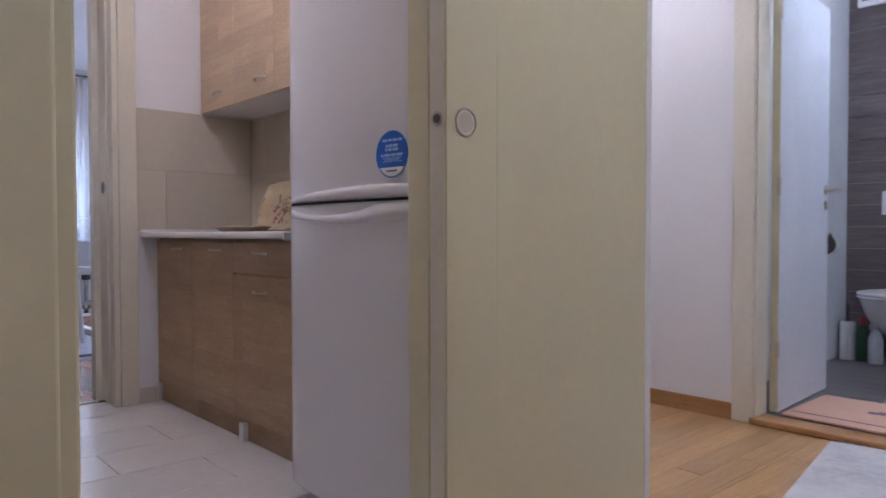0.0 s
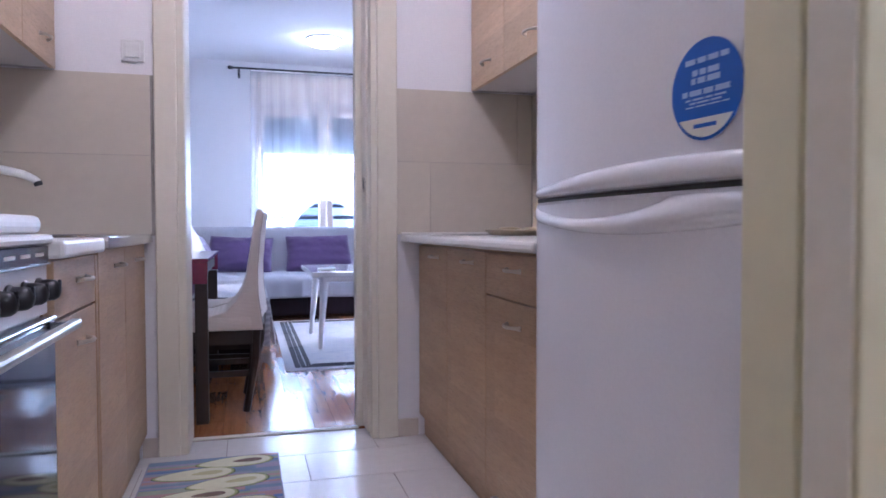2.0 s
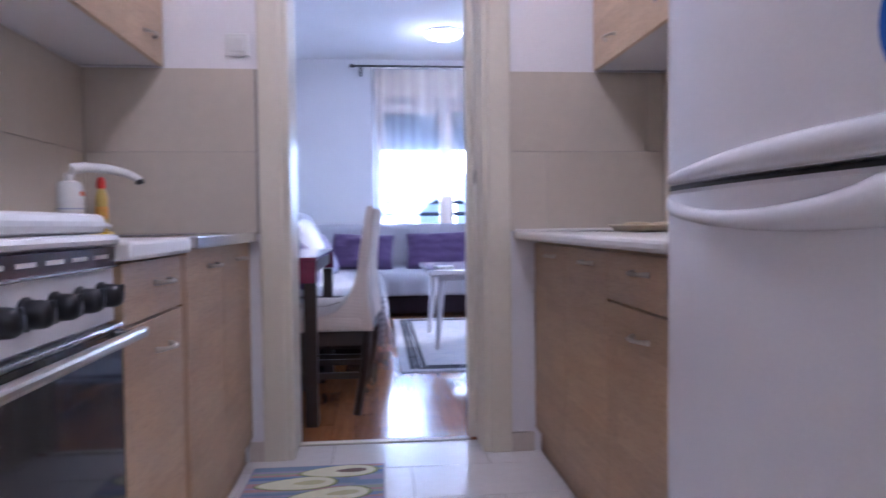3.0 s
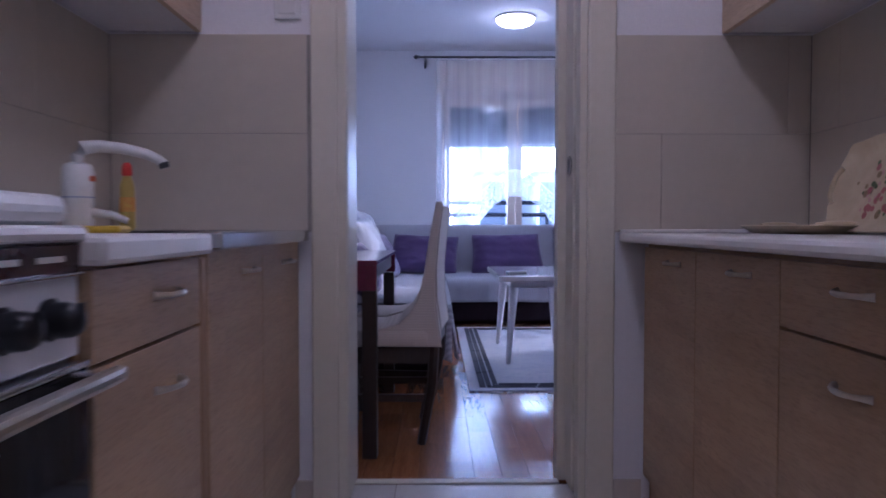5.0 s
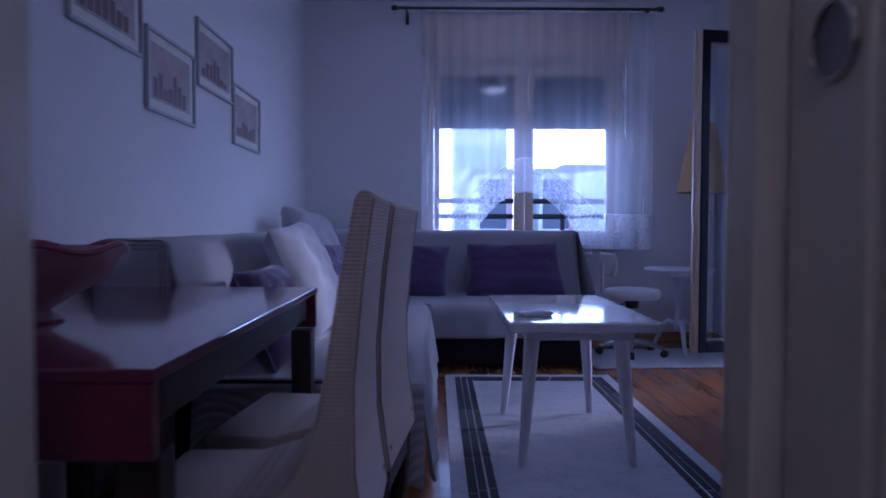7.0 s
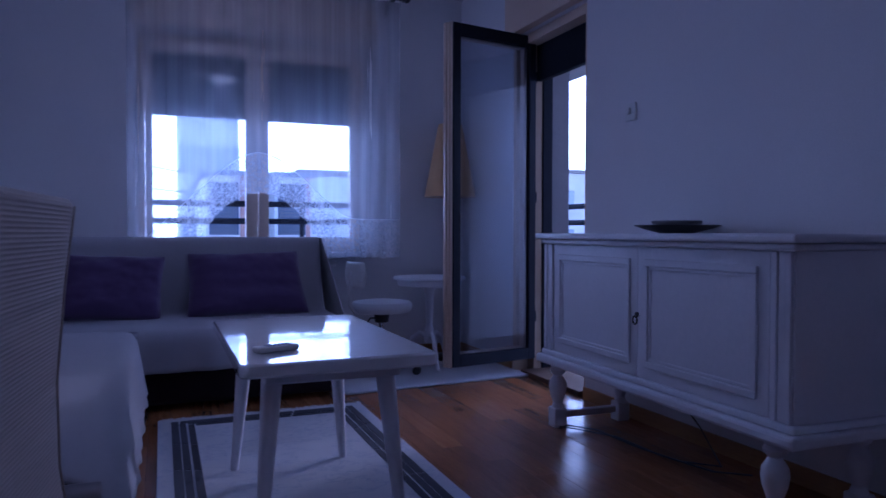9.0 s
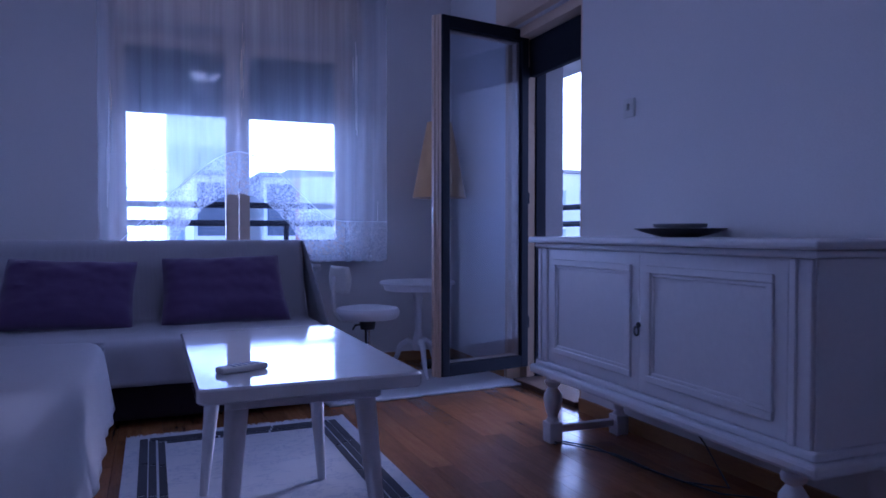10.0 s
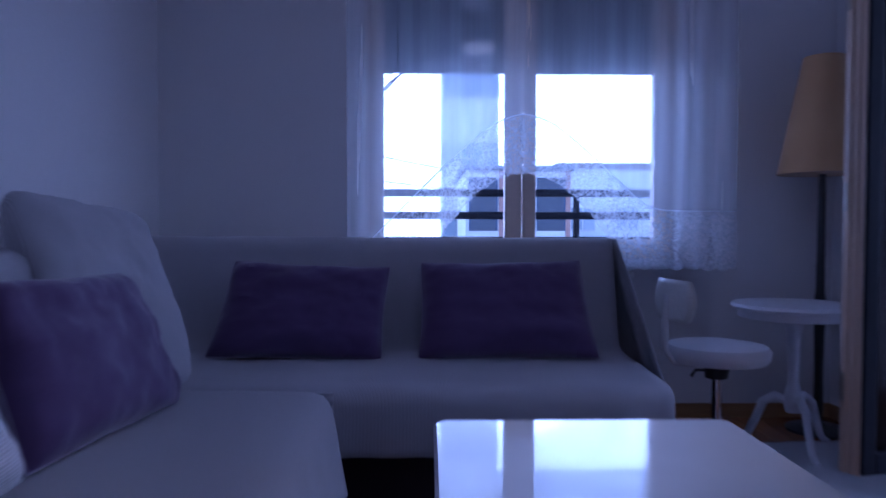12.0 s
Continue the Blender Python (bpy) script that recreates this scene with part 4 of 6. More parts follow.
ceiling_lamp((2.40, 1.60, TOP), 0.16, "ceiling lamps")
ceiling_lamp((3.95, 0.20, TOP), 0.16, "ceiling lamps")
bulb("living_bulb", (1.21, 7.25, TOP - 0.16), 0.42, (0.84, 0.86, 1.0), 0.12)
bulb("living_bulb", (1.38, 5.25, TOP - 0.16), 0.28, (0.84, 0.86, 1.0), 0.12)
bulb("kitchen_bulb", (0.60, 1.90, TOP - 0.16), 1.68, (1.0, 0.785, 0.69), 0.12)
bulb("hall_bulb", (1.30, -0.50, TOP - 0.16), 1.75, (1.0, 0.90, 0.79), 0.12)
# Fill for the added corridor lamp, to brighten the white wall.
bulb("corridor_fill_bulb", (2.40, 1.60, TOP - 0.16), 1.1, (1.0, 0.85, 0.80), 0.12)
bulb("bath_bulb", (3.95, 0.20, TOP - 0.16), 2.2, (0.86, 0.88, 0.92), 0.12)


def throw_sheet(name, parent, profile, length, axis, material=THROW, seedv=1, wave=0.012):
    """A throw laid over a seat: the profile (across, height) is drawn along the seat, with soft folds and an uneven hem."""
    bm = bmesh.new()
    pr = [Vector((a, b)) for a, b in profile]
    dist = [0.0]
    for p, q in zip(pr, pr[1:]):
        dist.append(dist[-1] + (q - p).length)
    def at(v):
        d = v * dist[-1]
        for i in range(len(pr) - 1):
            if d <= dist[i + 1] + 1e-9:
                k = (d - dist[i]) / max(1e-9, dist[i + 1] - dist[i])
                return pr[i].lerp(pr[i + 1], k)
        return pr[-1]
    nl, npf = int(length / 0.035), 70
    def f(u, v):
        p = at(v)
        s = u * length
        hang = max(0, (v - 0.80) / 0.20)
        n1 = noise.noise(Vector((s * 2.2, v * 5, seedv)))
        n2 = noise.noise(Vector((s * 7, v * 2.0, seedv + 9)))
        a = p.x + wave * n1 + 0.022 * hang * n2
        h = p.y + wave * 0.7 * noise.noise(Vector((s * 3, v * 9, seedv + 4))) + 0.02 * hang * noise.noise(Vector((s * 1.4, 3, seedv)))
        return Vector((s, a, h)) if axis == "x" else Vector((a, s, h))
    grid(bm, nl, npf, f)
    return part(name, bm, material, parent, "", True, 0.006)


def rounded(pts, r=0.05, n=5):
    out = [pts[0]]
    for a, b, c in zip(pts, pts[1:], pts[2:]):
        a, b, c = Vector(a), Vector(b), Vector(c)
        ra, rc = min(r, (a - b).length / 2), min(r, (c - b).length / 2)
        p, q = b + (a - b).normalized() * ra, b + (c - b).normalized() * rc
        for i in range(n + 1):
            k = i / n
            out.append(tuple(p.lerp(b, k).lerp(b.lerp(q, k), k)))
    return out + [pts[-1]]


# sofa under the window: x along, front looks to -y
SX0, SX1, SYF, SYB = -0.40, 1.69, 7.22, 8.22
sw = thing("sofa", "dark plum sofa under a ribbed white throw", "sofa", (SX0, SYF, 0))
L, D = SX1 - SX0, SYB - SYF
part("sofa_base", boxes((0.05, 0.04, 0.03, L - 0.04, D - 0.02, 0.36), bevel=0.02), SOFADARK, sw, "dark plum base")
part("seat_cushion", boxes((0.02, 0.02, 0.32, L - 0.02, D - 0.25, 0.405), bevel=0.04), SOFADARK, sw)
part("backrest", boxes((0.02, D - 0.24, 0.34, L - 0.03, D - 0.03, 0.86), bevel=0.05), SOFADARK, sw)
prof = rounded([(D + 0.02, 0.5), (D + 0.015, 0.91), (D - 0.22, 0.915), (D - 0.33, 0.44), (0.0, 0.43), (-0.025, 0.38), (-0.015, 0.215)], 0.06)
throw_sheet("throw", sw, prof, L, "x", THROW, 2)
bm = bmesh.new()
grid(bm, 24, 20, lambda u, v: Vector((L + 0.005 + 0.09 * v + 0.022 * math.sin(u * 16 + 2 * v) * v, D - 0.02 - u * (0.24 + 0.50 * v), 0.91 - v * (0.56 + 0.05 * math.sin(9 * u)))))
part("throw_side", bm, THROWX, sw, "white throw hanging over the sofa's end", True, 0.006)

# sofa along the side wall: y along, front looks to +x
TX0, TX1, TY0, TY1 = LX0 + 0.03, 0.56, 4.86, 7.06
sl = thing("sofa", "dark plum sofa along the wall under white throws", "sofa", (TX0, TY0, 0))
L2, D2 = TY1 - TY0, TX1 - TX0
part("sofa_base", boxes((0.02, 0.05, 0.03, D2 - 0.05, L2 - 0.04, 0.36), bevel=0.02), SOFADARK, sl, "dark plum base")
part("seat_cushion", boxes((0.25, 0.02, 0.34, D2 - 0.02, L2 - 0.02, 0.425), bevel=0.04), SOFADARK, sl)
part("throw_end", boxes((-0.012, -0.022, 0.16, 0.235, 0.03, 0.897), bevel=0.035), THROWX, sl, "", True)
part("backrest", boxes((0.0, 0.03, 0.34, 0.20, L2 - 0.02, 0.85), bevel=0.05), SOFADARK, sl)
prof = rounded([(-0.012, 0.5), (-0.01, 0.90), (0.21, 0.895), (0.32, 0.465), (D2, 0.455), (D2 + 0.03, 0.40), (D2 + 0.065, 0.14)], 0.06)
throw_sheet("throw", sl, prof, L2 + 0.02, "y", THROWX, 5)
bm = bmesh.new()
grid(bm, 26, 16, lambda u, v: Vector((0.30 + u * (D2 - 0.27), L2 + 0.022 + 0.035 * v + 0.015 * math.sin(u * 14) * v, 0.452 - v * (0.22 + 0.10 * u ** 3 + 0.02 * math.sin(u * 11)))))
part("throw_side", bm, THROWX, sl, "", True, 0.006)
bm = bmesh.new()
grid(bm, 26, 16, lambda u, v: Vector((0.30 + u * (D2 - 0.27), -0.012 - 0.03 * v - 0.015 * math.sin(u * 14) * v, 0.452 - v * (0.22 + 0.12 * u ** 3 + 0.02 * math.sin(u * 11)))))
part("throw_side", bm, THROWX, sl, "", True, 0.006)


def pillow(label, at, rot, w, h, t, material, edge=PIPING, group="sofa pillows", seedv=0, corner=0.03, taper=0.0, shear=0.0):
    """A soft cushion in its local x-z plane, resting on its lower edge."""
    ob = new("pillow")
    ob.matrix_world = pose(*at, *rot)
    tagged(ob, label, "pillow", group)
    bm = bmesh.new()
    def shell(sign):
        def f(u, v):
            a, b = 2 * u - 1, 2 * v - 1
            full = max(0, (1 - a ** 4) * (1 - b ** 4)) ** 0.55
            pin = 1 - 0.07 * (1 - abs(a) ** 2) * abs(b) ** 2
            pin2 = 1 - 0.06 * (1 - abs(b) ** 2) * abs(a) ** 2
            wr = 0.016 * noise.noise(Vector((a * 2.6 + seedv, b * 3.0, sign * 3))) + 0.005 * noise.noise(Vector((a * 6 + b * 4, b * 7 - a * 3, seedv))) + 0.004 * noise.noise(Vector((a * 15, b * 11, seedv + 3)))
            soft = 1 - corner * (a * b) ** 4
            return Vector((a * w / 2 * pin2 * soft * (1 - taper * v) + shear * b, sign * (t / 2 * full + wr * min(1, full * 2)), h / 2 + b * h / 2 * pin * soft))
        grid(bm, 40, 28, f)
    shell(1)
    shell(-1)
    bmesh.ops.remove_doubles(bm, verts=bm.verts, dist=0.001)
    body = part("cover", bm, material, ob, "", True)
    pts = []
    for k in range(49):
        s = (k / 48 * 4) % 4
        e, q = int(s) % 4, s - int(s)
        a, b = ((-1 + 2 * q, -1), (1, -1 + 2 * q), (1 - 2 * q, 1), (-1, 1 - 2 * q))[e]
        pin = 1 - 0.07 * (1 - abs(a) ** 2) * abs(b) ** 2
        pin2 = 1 - 0.06 * (1 - abs(b) ** 2) * abs(a) ** 2
        soft = 1 - corner * (a * b) ** 4
        pts.append((a * w / 2 * pin2 * soft * (1 - taper * (b + 1) / 2) + shear * b, 0, h / 2 + b * h / 2 * pin * soft))
    if edge:
        part("piping", tube(bmesh.new(), pts, 0.0032, 6), edge, ob, "", True)
    return ob


PV = "deep purple velvet pillow leaning on the sofa's back"
pillow(PV, (0.375, 7.69, 0.434), (-22, 2.5, 3), 0.70, 0.41, 0.17, PURPLE, seedv=1, taper=0.07, shear=0.022)
pillow(PV, (1.19, 7.69, 0.434), (-22, -1, -2), 0.735, 0.42, 0.17, PURPLE, seedv=7, taper=0.08, shear=-0.01)
pillow("purple velvet pillow leaning on a white cushion", (0.135, 6.64, 0.458), (-24, 2, 84), 0.66, 0.42, 0.17, PURPLE, seedv=12, taper=0.06)
pillow("purple velvet pillow at the table's end of the sofa", (0.12, 5.18, 0.465), (-24, 0, 88), 0.5, 0.36, 0.15, PURPLE, seedv=15)
pillow("large white ribbed cushion leaning on the sofa's back", (0.13, 5.92, 0.462), (-22, -3, 90), 0.70, 0.53, 0.18, CUSHW, CUSHW, seedv=21)
pillow("tall white covered back cushion in the sofa's corner", (0.02, 7.02, 0.46), (-28, 8, 70), 0.58, 0.68, 0.17, THROW, THROW, seedv=25, corner=0.14)

# ---- curtain ----
rodz, rody = 2.66, LY1 - 0.22
cr = thing("curtain_rod", "black curtain rod with turned end knobs", "curtain rod", (0, rody, rodz))
part("pole", rod(bmesh.new(), (0.32, 0, 0), (2.36, 0, 0), 0.011), BLACK, cr, "", True)
for x, s in ((0.32, -1), (2.36, 1)):
    bm = bmesh.new()
    t = bmesh.new()
    lathe(t, [(0.012, 0), (0.022, 0.006), (0.014, 0.014), (0.024, 0.03), (0.02, 0.045), (0.006, 0.06)], seg=16)
    join(bm, t, pose(x, 0, 0, 0, 90 * s, 0))
    part("finial", bm, BLACK, cr, "", True)
for x in (0.38, 2.30):
    part("bracket", boxes((x - 0.008, 0, -0.012, x + 0.008, -rody + LY1, 0.012), (x - 0.012, -rody + LY1 - 0.006, -0.07, x + 0.012, -rody + LY1, 0.03)), BLACK, cr)
n_rings = 16
for i in range(n_rings):
    x = 0.50 + i * (2.30 - 0.50) / (n_rings - 1)
    part("ring", tube(bmesh.new(), [(x, 0.016 * math.cos(a), 0.016 * math.sin(a) - 0.004) for a in np.linspace(0, 2 * math.pi, 13)], 0.002, 6), BLACK, cr)

CX0, CX1 = 0.50, 2.34
def fold(x, z):
    s = (x - CX0) / (CX1 - CX0)
    edge = math.exp(-((s - 0.02) / 0.06) ** 2) + math.exp(-((s - 0.90) / 0.10) ** 2)
    low = (rodz - z) / 1.9
    return 0.006 * math.sin(x * 31 + 3 * math.sin(x * 5.3)) * (0.35 + 0.5 * low) + 0.006 * edge * math.sin(x * 52 + 2 * math.sin(x * 9)) + 0.012 * noise.noise(Vector((x * 3, z * 2, 4)))
def inner(x):
    return max(0.77, 1.22 - 1.95 * (x - 1.33) ** 2)
def outer(x):
    arch = 1.49 - 1.08 * (math.hypot(x - 1.33, 0.20) - 0.20)
    tail = 0.81 if x < 1.33 else 1.04
    return tail + 0.04 * math.log1p(math.exp((arch - tail) / 0.04))
cu = thing("curtain", "sheer white curtain with an arched lace hem", "curtain", (0, rody, 0))
bm = bmesh.new()
grid(bm, 260, 40, lambda u, v: Vector((CX0 + u * (CX1 - CX0), fold(CX0 + u * (CX1 - CX0), rodz - v * 1.8), rodz - 0.025 - v * (rodz - 0.025 - outer(CX0 + u * (CX1 - CX0))))))
part("sheer_panel", bm, SHEER, cu, "", True)
bm = bmesh.new()
def lace_at(u, v):
    x = CX0 + u * (CX1 - CX0)
    a, b = outer(x), inner(x) - 0.010 * abs(math.sin(x * 42))
    return Vector((x, fold(x, b) - 0.002, a + v * (b - a)))
grid(bm, 260, 12, lace_at)
part("lace_border", bm, LACE, cu, "arched lace border", True)
pts = [(x, fold(x, 1) - 0.004, outer(x)) for x in np.linspace(CX0, CX1, 120)]
part("hem_cord", tube(bmesh.new(), pts, 0.003, 5), LACE_CORD, cu)

part("tie_cord", tube(bmesh.new(), [(0.50 + x, LY1 - 0.03 - rody, 0.86 + z) for x, z in ((0, 0.26), (-0.006, 0.16), (0.004, 0.06), (0.02, 0.0), (0.03, 0.03))], 0.004, 6), BLACK, cu, "thin dark cord", True)

# ---- coffee table ----
ct = thing("coffee_table", "high-gloss white coffee table with splayed legs", "table", (1.18, 5.77, 0))
TW, TL = 0.575, 1.05
def slab(w, l, z0, z1, r, bev):
    bm = bmesh.new()
    ring = []
    for cx, cy, a0 in ((1, 1, 0), (-1, 1, 90), (-1, -1, 180), (1, -1, 270)):
        for k in range(5):
            a = radians(a0 + k * 22.5)
            ring.append((cx * (w / 2 - r) + r * math.cos(a), cy * (l / 2 - r) + r * math.sin(a)))
    rows = []
    for s, z in ((bev, z0), (0, z0 + bev), (0, z1 - bev), (bev, z1)):
        rows.append([bm.verts.new((x * (1 - 2 * s / w), y * (1 - 2 * s / l), z)) for x, y in ring])
    for q, w2 in zip(rows, rows[1:]):
        for k in range(len(ring)):
            bm.faces.new((q[k], q[(k + 1) % len(ring)], w2[(k + 1) % len(ring)], w2[k]))
    bm.faces.new(rows[0][::-1])
    bm.faces.new(rows[-1])
    return bm
part("tabletop", slab(TW, TL, 0.548, 0.588, 0.025, 0.006), GLOSSW, ct)
part("underframe", slab(TW - 0.16, TL - 0.22, 0.505, 0.547, 0.02, 0.004), WPAINT, ct)
for sx in (-1, 1):
    for sy in (-1, 1):
        bm = tube(bmesh.new(), [(sx * (TW / 2 - 0.115), sy * (TL / 2 - 0.19), 0.545), (sx * (TW / 2 - 0.07), sy * (TL / 2 - 0.135), 0.0)], [0.033, 0.015], 14)
        part("leg", bm, WPAINT, ct, "", True)
rm = thing("remote_control", "small white remote control on the coffee table", "remote", (1.02, 5.45, 0.588), -68)
part("case", boxes((-0.024, -0.068, 0, 0.024, 0.068, 0.018), bevel=0.007), PLASTIC, rm, "", True)
for i in range(5):
    for j in range(3):
        part("button", lathe(bmesh.new(), [(0.005, 0.017), (0.005, 0.0195), (0.003, 0.020)], -0.013 + j * 0.013, -0.03 + i * 0.017, 8), INK, rm)

# ---- dining table and chairs ----
dt = thing("dining_table", "dark dining table with a glossy maroon top", "table", (-0.07, 4.135, 0))
DW, DL = 0.70, 1.17
part("tabletop", boxes((-DW / 2, -DL / 2, 0.747, DW / 2, DL / 2, 0.765), bevel=0.003), MAROON, dt, "glossy maroon top")
for sy in (-1, 1):
    part("apron", boxes((-DW / 2 + 0.003, sy * (DL / 2 - 0.012) - 0.010, 0.65, DW / 2 - 0.003, sy * (DL / 2 - 0.012) + 0.010, 0.7465)), MAROON, dt, "maroon end apron")
for sx in (-1, 1):
    part("apron", boxes((sx * (DW / 2 - 0.03) - 0.010, -DL / 2 + 0.07, 0.68, sx * (DW / 2 - 0.03) + 0.010, DL / 2 - 0.07, 0.7465)), DARKWOOD, dt)
    for sy in (-1, 1):
        x, y = sx * (DW / 2 - 0.033), sy * (DL / 2 - 0.052)
        part("leg", boxes((x - 0.028, y - 0.028, 0, x + 0.028, y + 0.028, 0.649), bevel=0.003), DARKWOOD, dt)
fb = thing("fruit_bowl", "pink glass bowl on the dining table", "bowl", (-0.12, 3.98, 0.765))
PINK = surface("pink_frosted_glass", (0.55, 0.30, 0.36), (0.62, 0.42, 0.46), 0.25, coarse=12, bumpy=0.02)
part("bowl", lathe(bmesh.new(), [(0.05, 0), (0.055, 0.005), (0.03, 0.02), (0.06, 0.04), (0.13, 0.08), (0.165, 0.135), (0.158, 0.137), (0.12, 0.088), (0.05, 0.05), (0.005, 0.045)], seg=32), PINK, fb, "", True)
part("rim", tube(bmesh.new(), [(0.162 * math.cos(a), 0.162 * math.sin(a), 0.136 + 0.008 * math.cos(6 * a)) for a in np.linspace(0, 2 * math.pi, 49)], 0.006, 6), surface("dark_pink_rim", (0.35, 0.10, 0.15), None, 0.3, bumpy=0), fb, "darker fluted rim", True)


def dining_chair(at, turn, label):
    """Chair whose back stands at +x; a loose slipcover hides seat and back."""
    ch = thing("dining_chair", label, "chair", at, turn, group="chairs at the dining table")
    W2 = 0.195
    for sy in (-1, 1):
        y = sy * (W2 - 0.03)
        part("leg", tube(bmesh.new(), [(-0.36, y, 0.42), (-0.37, y, 0.0)], [0.024, 0.018], 8), DARKWOOD, ch)
        bm = bmesh.new()
        tube(bm, [(0.0, y, 0.45), (-0.01, y, 0.25), (-0.055, y + sy * 0.03, 0.0)], [0.024, 0.022, 0.018], 8)
        part("leg", bm, DARKWOOD, ch)
        part("side_rail", boxes((-0.37, y - 0.012, 0.33, 0.0, y + 0.012, 0.41)), DARKWOOD, ch)
        part("stretcher", boxes((-0.36, y - 0.009, 0.17, -0.01, y + 0.009, 0.20)), DARKWOOD, ch)
    part("front_rail", boxes((-0.385, -W2 + 0.03, 0.33, -0.36, W2 - 0.03, 0.41)), DARKWOOD, ch)
    part("back_rail", boxes((-0.012, -W2 + 0.03, 0.33, 0.012, W2 - 0.03, 0.41)), DARKWOOD, ch)
    part("seat_cover", boxes((-0.40, -W2 - 0.012, 0.40, -0.02, W2 + 0.012, 0.475), bevel=0.022), SLIP, ch, "loose cream slipcover over the seat", True)
    bm = bmesh.new()
    # cover of the back: side outline with a swept curve down to the seat
    front = [(-0.24, 0.47), (-0.15, 0.495), (-0.10, 0.545), (-0.070, 0.60), (-0.054, 0.65), (-0.038, 0.74), (-0.020, 0.86), (0.004, 0.985)]
    rear = [(0.028, 0.40), (0.006, 0.56), (0.004, 0.70), (0.018, 0.86), (0.034, 0.985)]
    loop = front + [(0.012, 0.998), (0.027, 0.998)] + rear[::-1] + [(-0.20, 0.405)]
    n = 6
    rows = [[bm.verts.new((x, (-W2 - 0.006 + k / n * 2 * (W2 + 0.006)) * (1 - 0.05 * max(0, z - 0.5) / 0.5), z)) for x, z in loop] for k in range(n + 1)]
    m = len(loop)
    for q, w in zip(rows, rows[1:]):
        for i in range(m):
            bm.faces.new((q[i], q[(i + 1) % m], w[(i + 1) % m], w[i]))
    bm.faces.new(rows[0][::-1])
    bm.faces.new(rows[-1])
    bc = part("back_cover", bm, SLIP, ch, "loose cream slipcover over the back")
    bv = bc.modifiers.new("soft", "BEVEL")
    bv.width, bv.segments, bv.limit_method, bv.angle_limit = 0.008, 2, "ANGLE", radians(50)
    for sy in (-1, 1):
        part("seam", tube(bmesh.new(), [(x + 0.0, sy * (W2 + 0.006) * (1 - 0.05 * max(0, z - 0.5) / 0.5), z) for x, z in rear], 0.002, 5), SEAM, ch, "tan stitched seam")
    return ch


dining_chair((0.496, 3.955, 0), 0, "dark wooden dining chair in a cream slipcover")
dining_chair((0.520, 4.415, 0), -6, "dark wooden dining chair in a cream slipcover")

# ---- rugs ----
rg = thing("rug", "pale marbled rug with dark striped border", "rug", (1.195, 5.85, 0))
RW, RL = 1.03, 2.38
part("field", boxes((-RW / 2, -RL / 2, 0.002, RW / 2, RL / 2, 0.010), bevel=0.003), RUGW, rg)
z0, z1 = 0.0095, 0.0122
for k, wd in ((0, 0.034), (1, 0.029), (2, 0.029)):
    o = 0.06 + k * 0.038
    for sx in (-1, 1):
        a, b = sorted((sx * (RW / 2 - o), sx * (RW / 2 - o - wd)))
        for i in range(6):
            l = (RL - 2 * o) / 6
            part("stripe", boxes((a, -RL / 2 + o + i * l + 0.005, z0, b, -RL / 2 + o + (i + 1) * l - 0.005, z1)), RUGD, rg)
    for sy in (-1, 1):
        a, b = sorted((sy * (RL / 2 - o), sy * (RL / 2 - o - wd)))
        half = RW / 2 - o - wd - 0.004
        for i in range(3):
            l = 2 * half / 3
            part("stripe", boxes((-half + i * l + 0.004, a, z0, -half + (i + 1) * l - 0.004, b, z1)), RUGD, rg)
rs = random.Random(8)
bm = bmesh.new()
for sy in (-1, 1):
    for i in range(130):
        x = -RW / 2 + (i + 0.5) * RW / 130
        dx = rs.uniform(-0.008, 0.008)
        y = sy * RL / 2
        a, b = sorted((y, y + sy * rs.uniform(0.025, 0.045)))
        box(bm, x - 0.0022 + dx * 0.3, a, 0.001, x + 0.0022 + dx, b, 0.005)
tagged(part("fringe", bm, RAGRUG, rg), kind="stuff")
wr = thing("rug", "white woven rag rug with frayed edges", "rug", (2.36, 7.68, 0), 4)
bm = bmesh.new()
grid(bm, 60, 34, lambda u, v: Vector((-0.70 + 1.26 * u + 0.008 * math.sin(v * 40), -0.38 + 0.67 * v + 0.010 * noise.noise(Vector((u * 18, v, 2))), 0.010 + 0.003 * noise.noise(Vector((u * 25, v * 14, 0))))))
part("weave", bm, RAGRUG, wr, "", True, 0.012)

# ---- sideboard ----
sb = thing("sideboard", "white painted sideboard with panelled doors and turned legs", "sideboard", (2.435, 4.84, 0), -1.5)
SL, SD = 1.50, 0.44
part("top", boxes((-0.045, -0.04, 0.915, SD, SL + 0.04, 0.943), bevel=0.009), WPAINT, sb)
part("top_moulding", boxes((-0.022, -0.018, 0.892, SD, SL + 0.018, 0.914), bevel=0.008), WPAINT, sb)
part("carcass", boxes((0.0, 0.0, 0.37, SD, SL, 0.892), bevel=0.003), WPAINT, sb)
part("base_moulding", boxes((-0.04, -0.035, 0.306, SD, SL + 0.035, 0.346), bevel=0.012), WPAINT, sb)
part("base_step", boxes((-0.018, -0.015, 0.345, SD, SL + 0.015, 0.372), bevel=0.008), WPAINT, sb)
for y0, y1 in ((0.0, 0.085), (SL - 0.085, SL)):
    for a, b, o in ((y0 + 0.004, y0 + 0.028, 0.014), (y1 - 0.028, y1 - 0.004, 0.014), (y0 + 0.0285, y1 - 0.0285, 0.008)):
        part("pilaster_strip", boxes((-o, a, 0.373, 0.0, b, 0.89), bevel=0.004), WPAINT, sb)
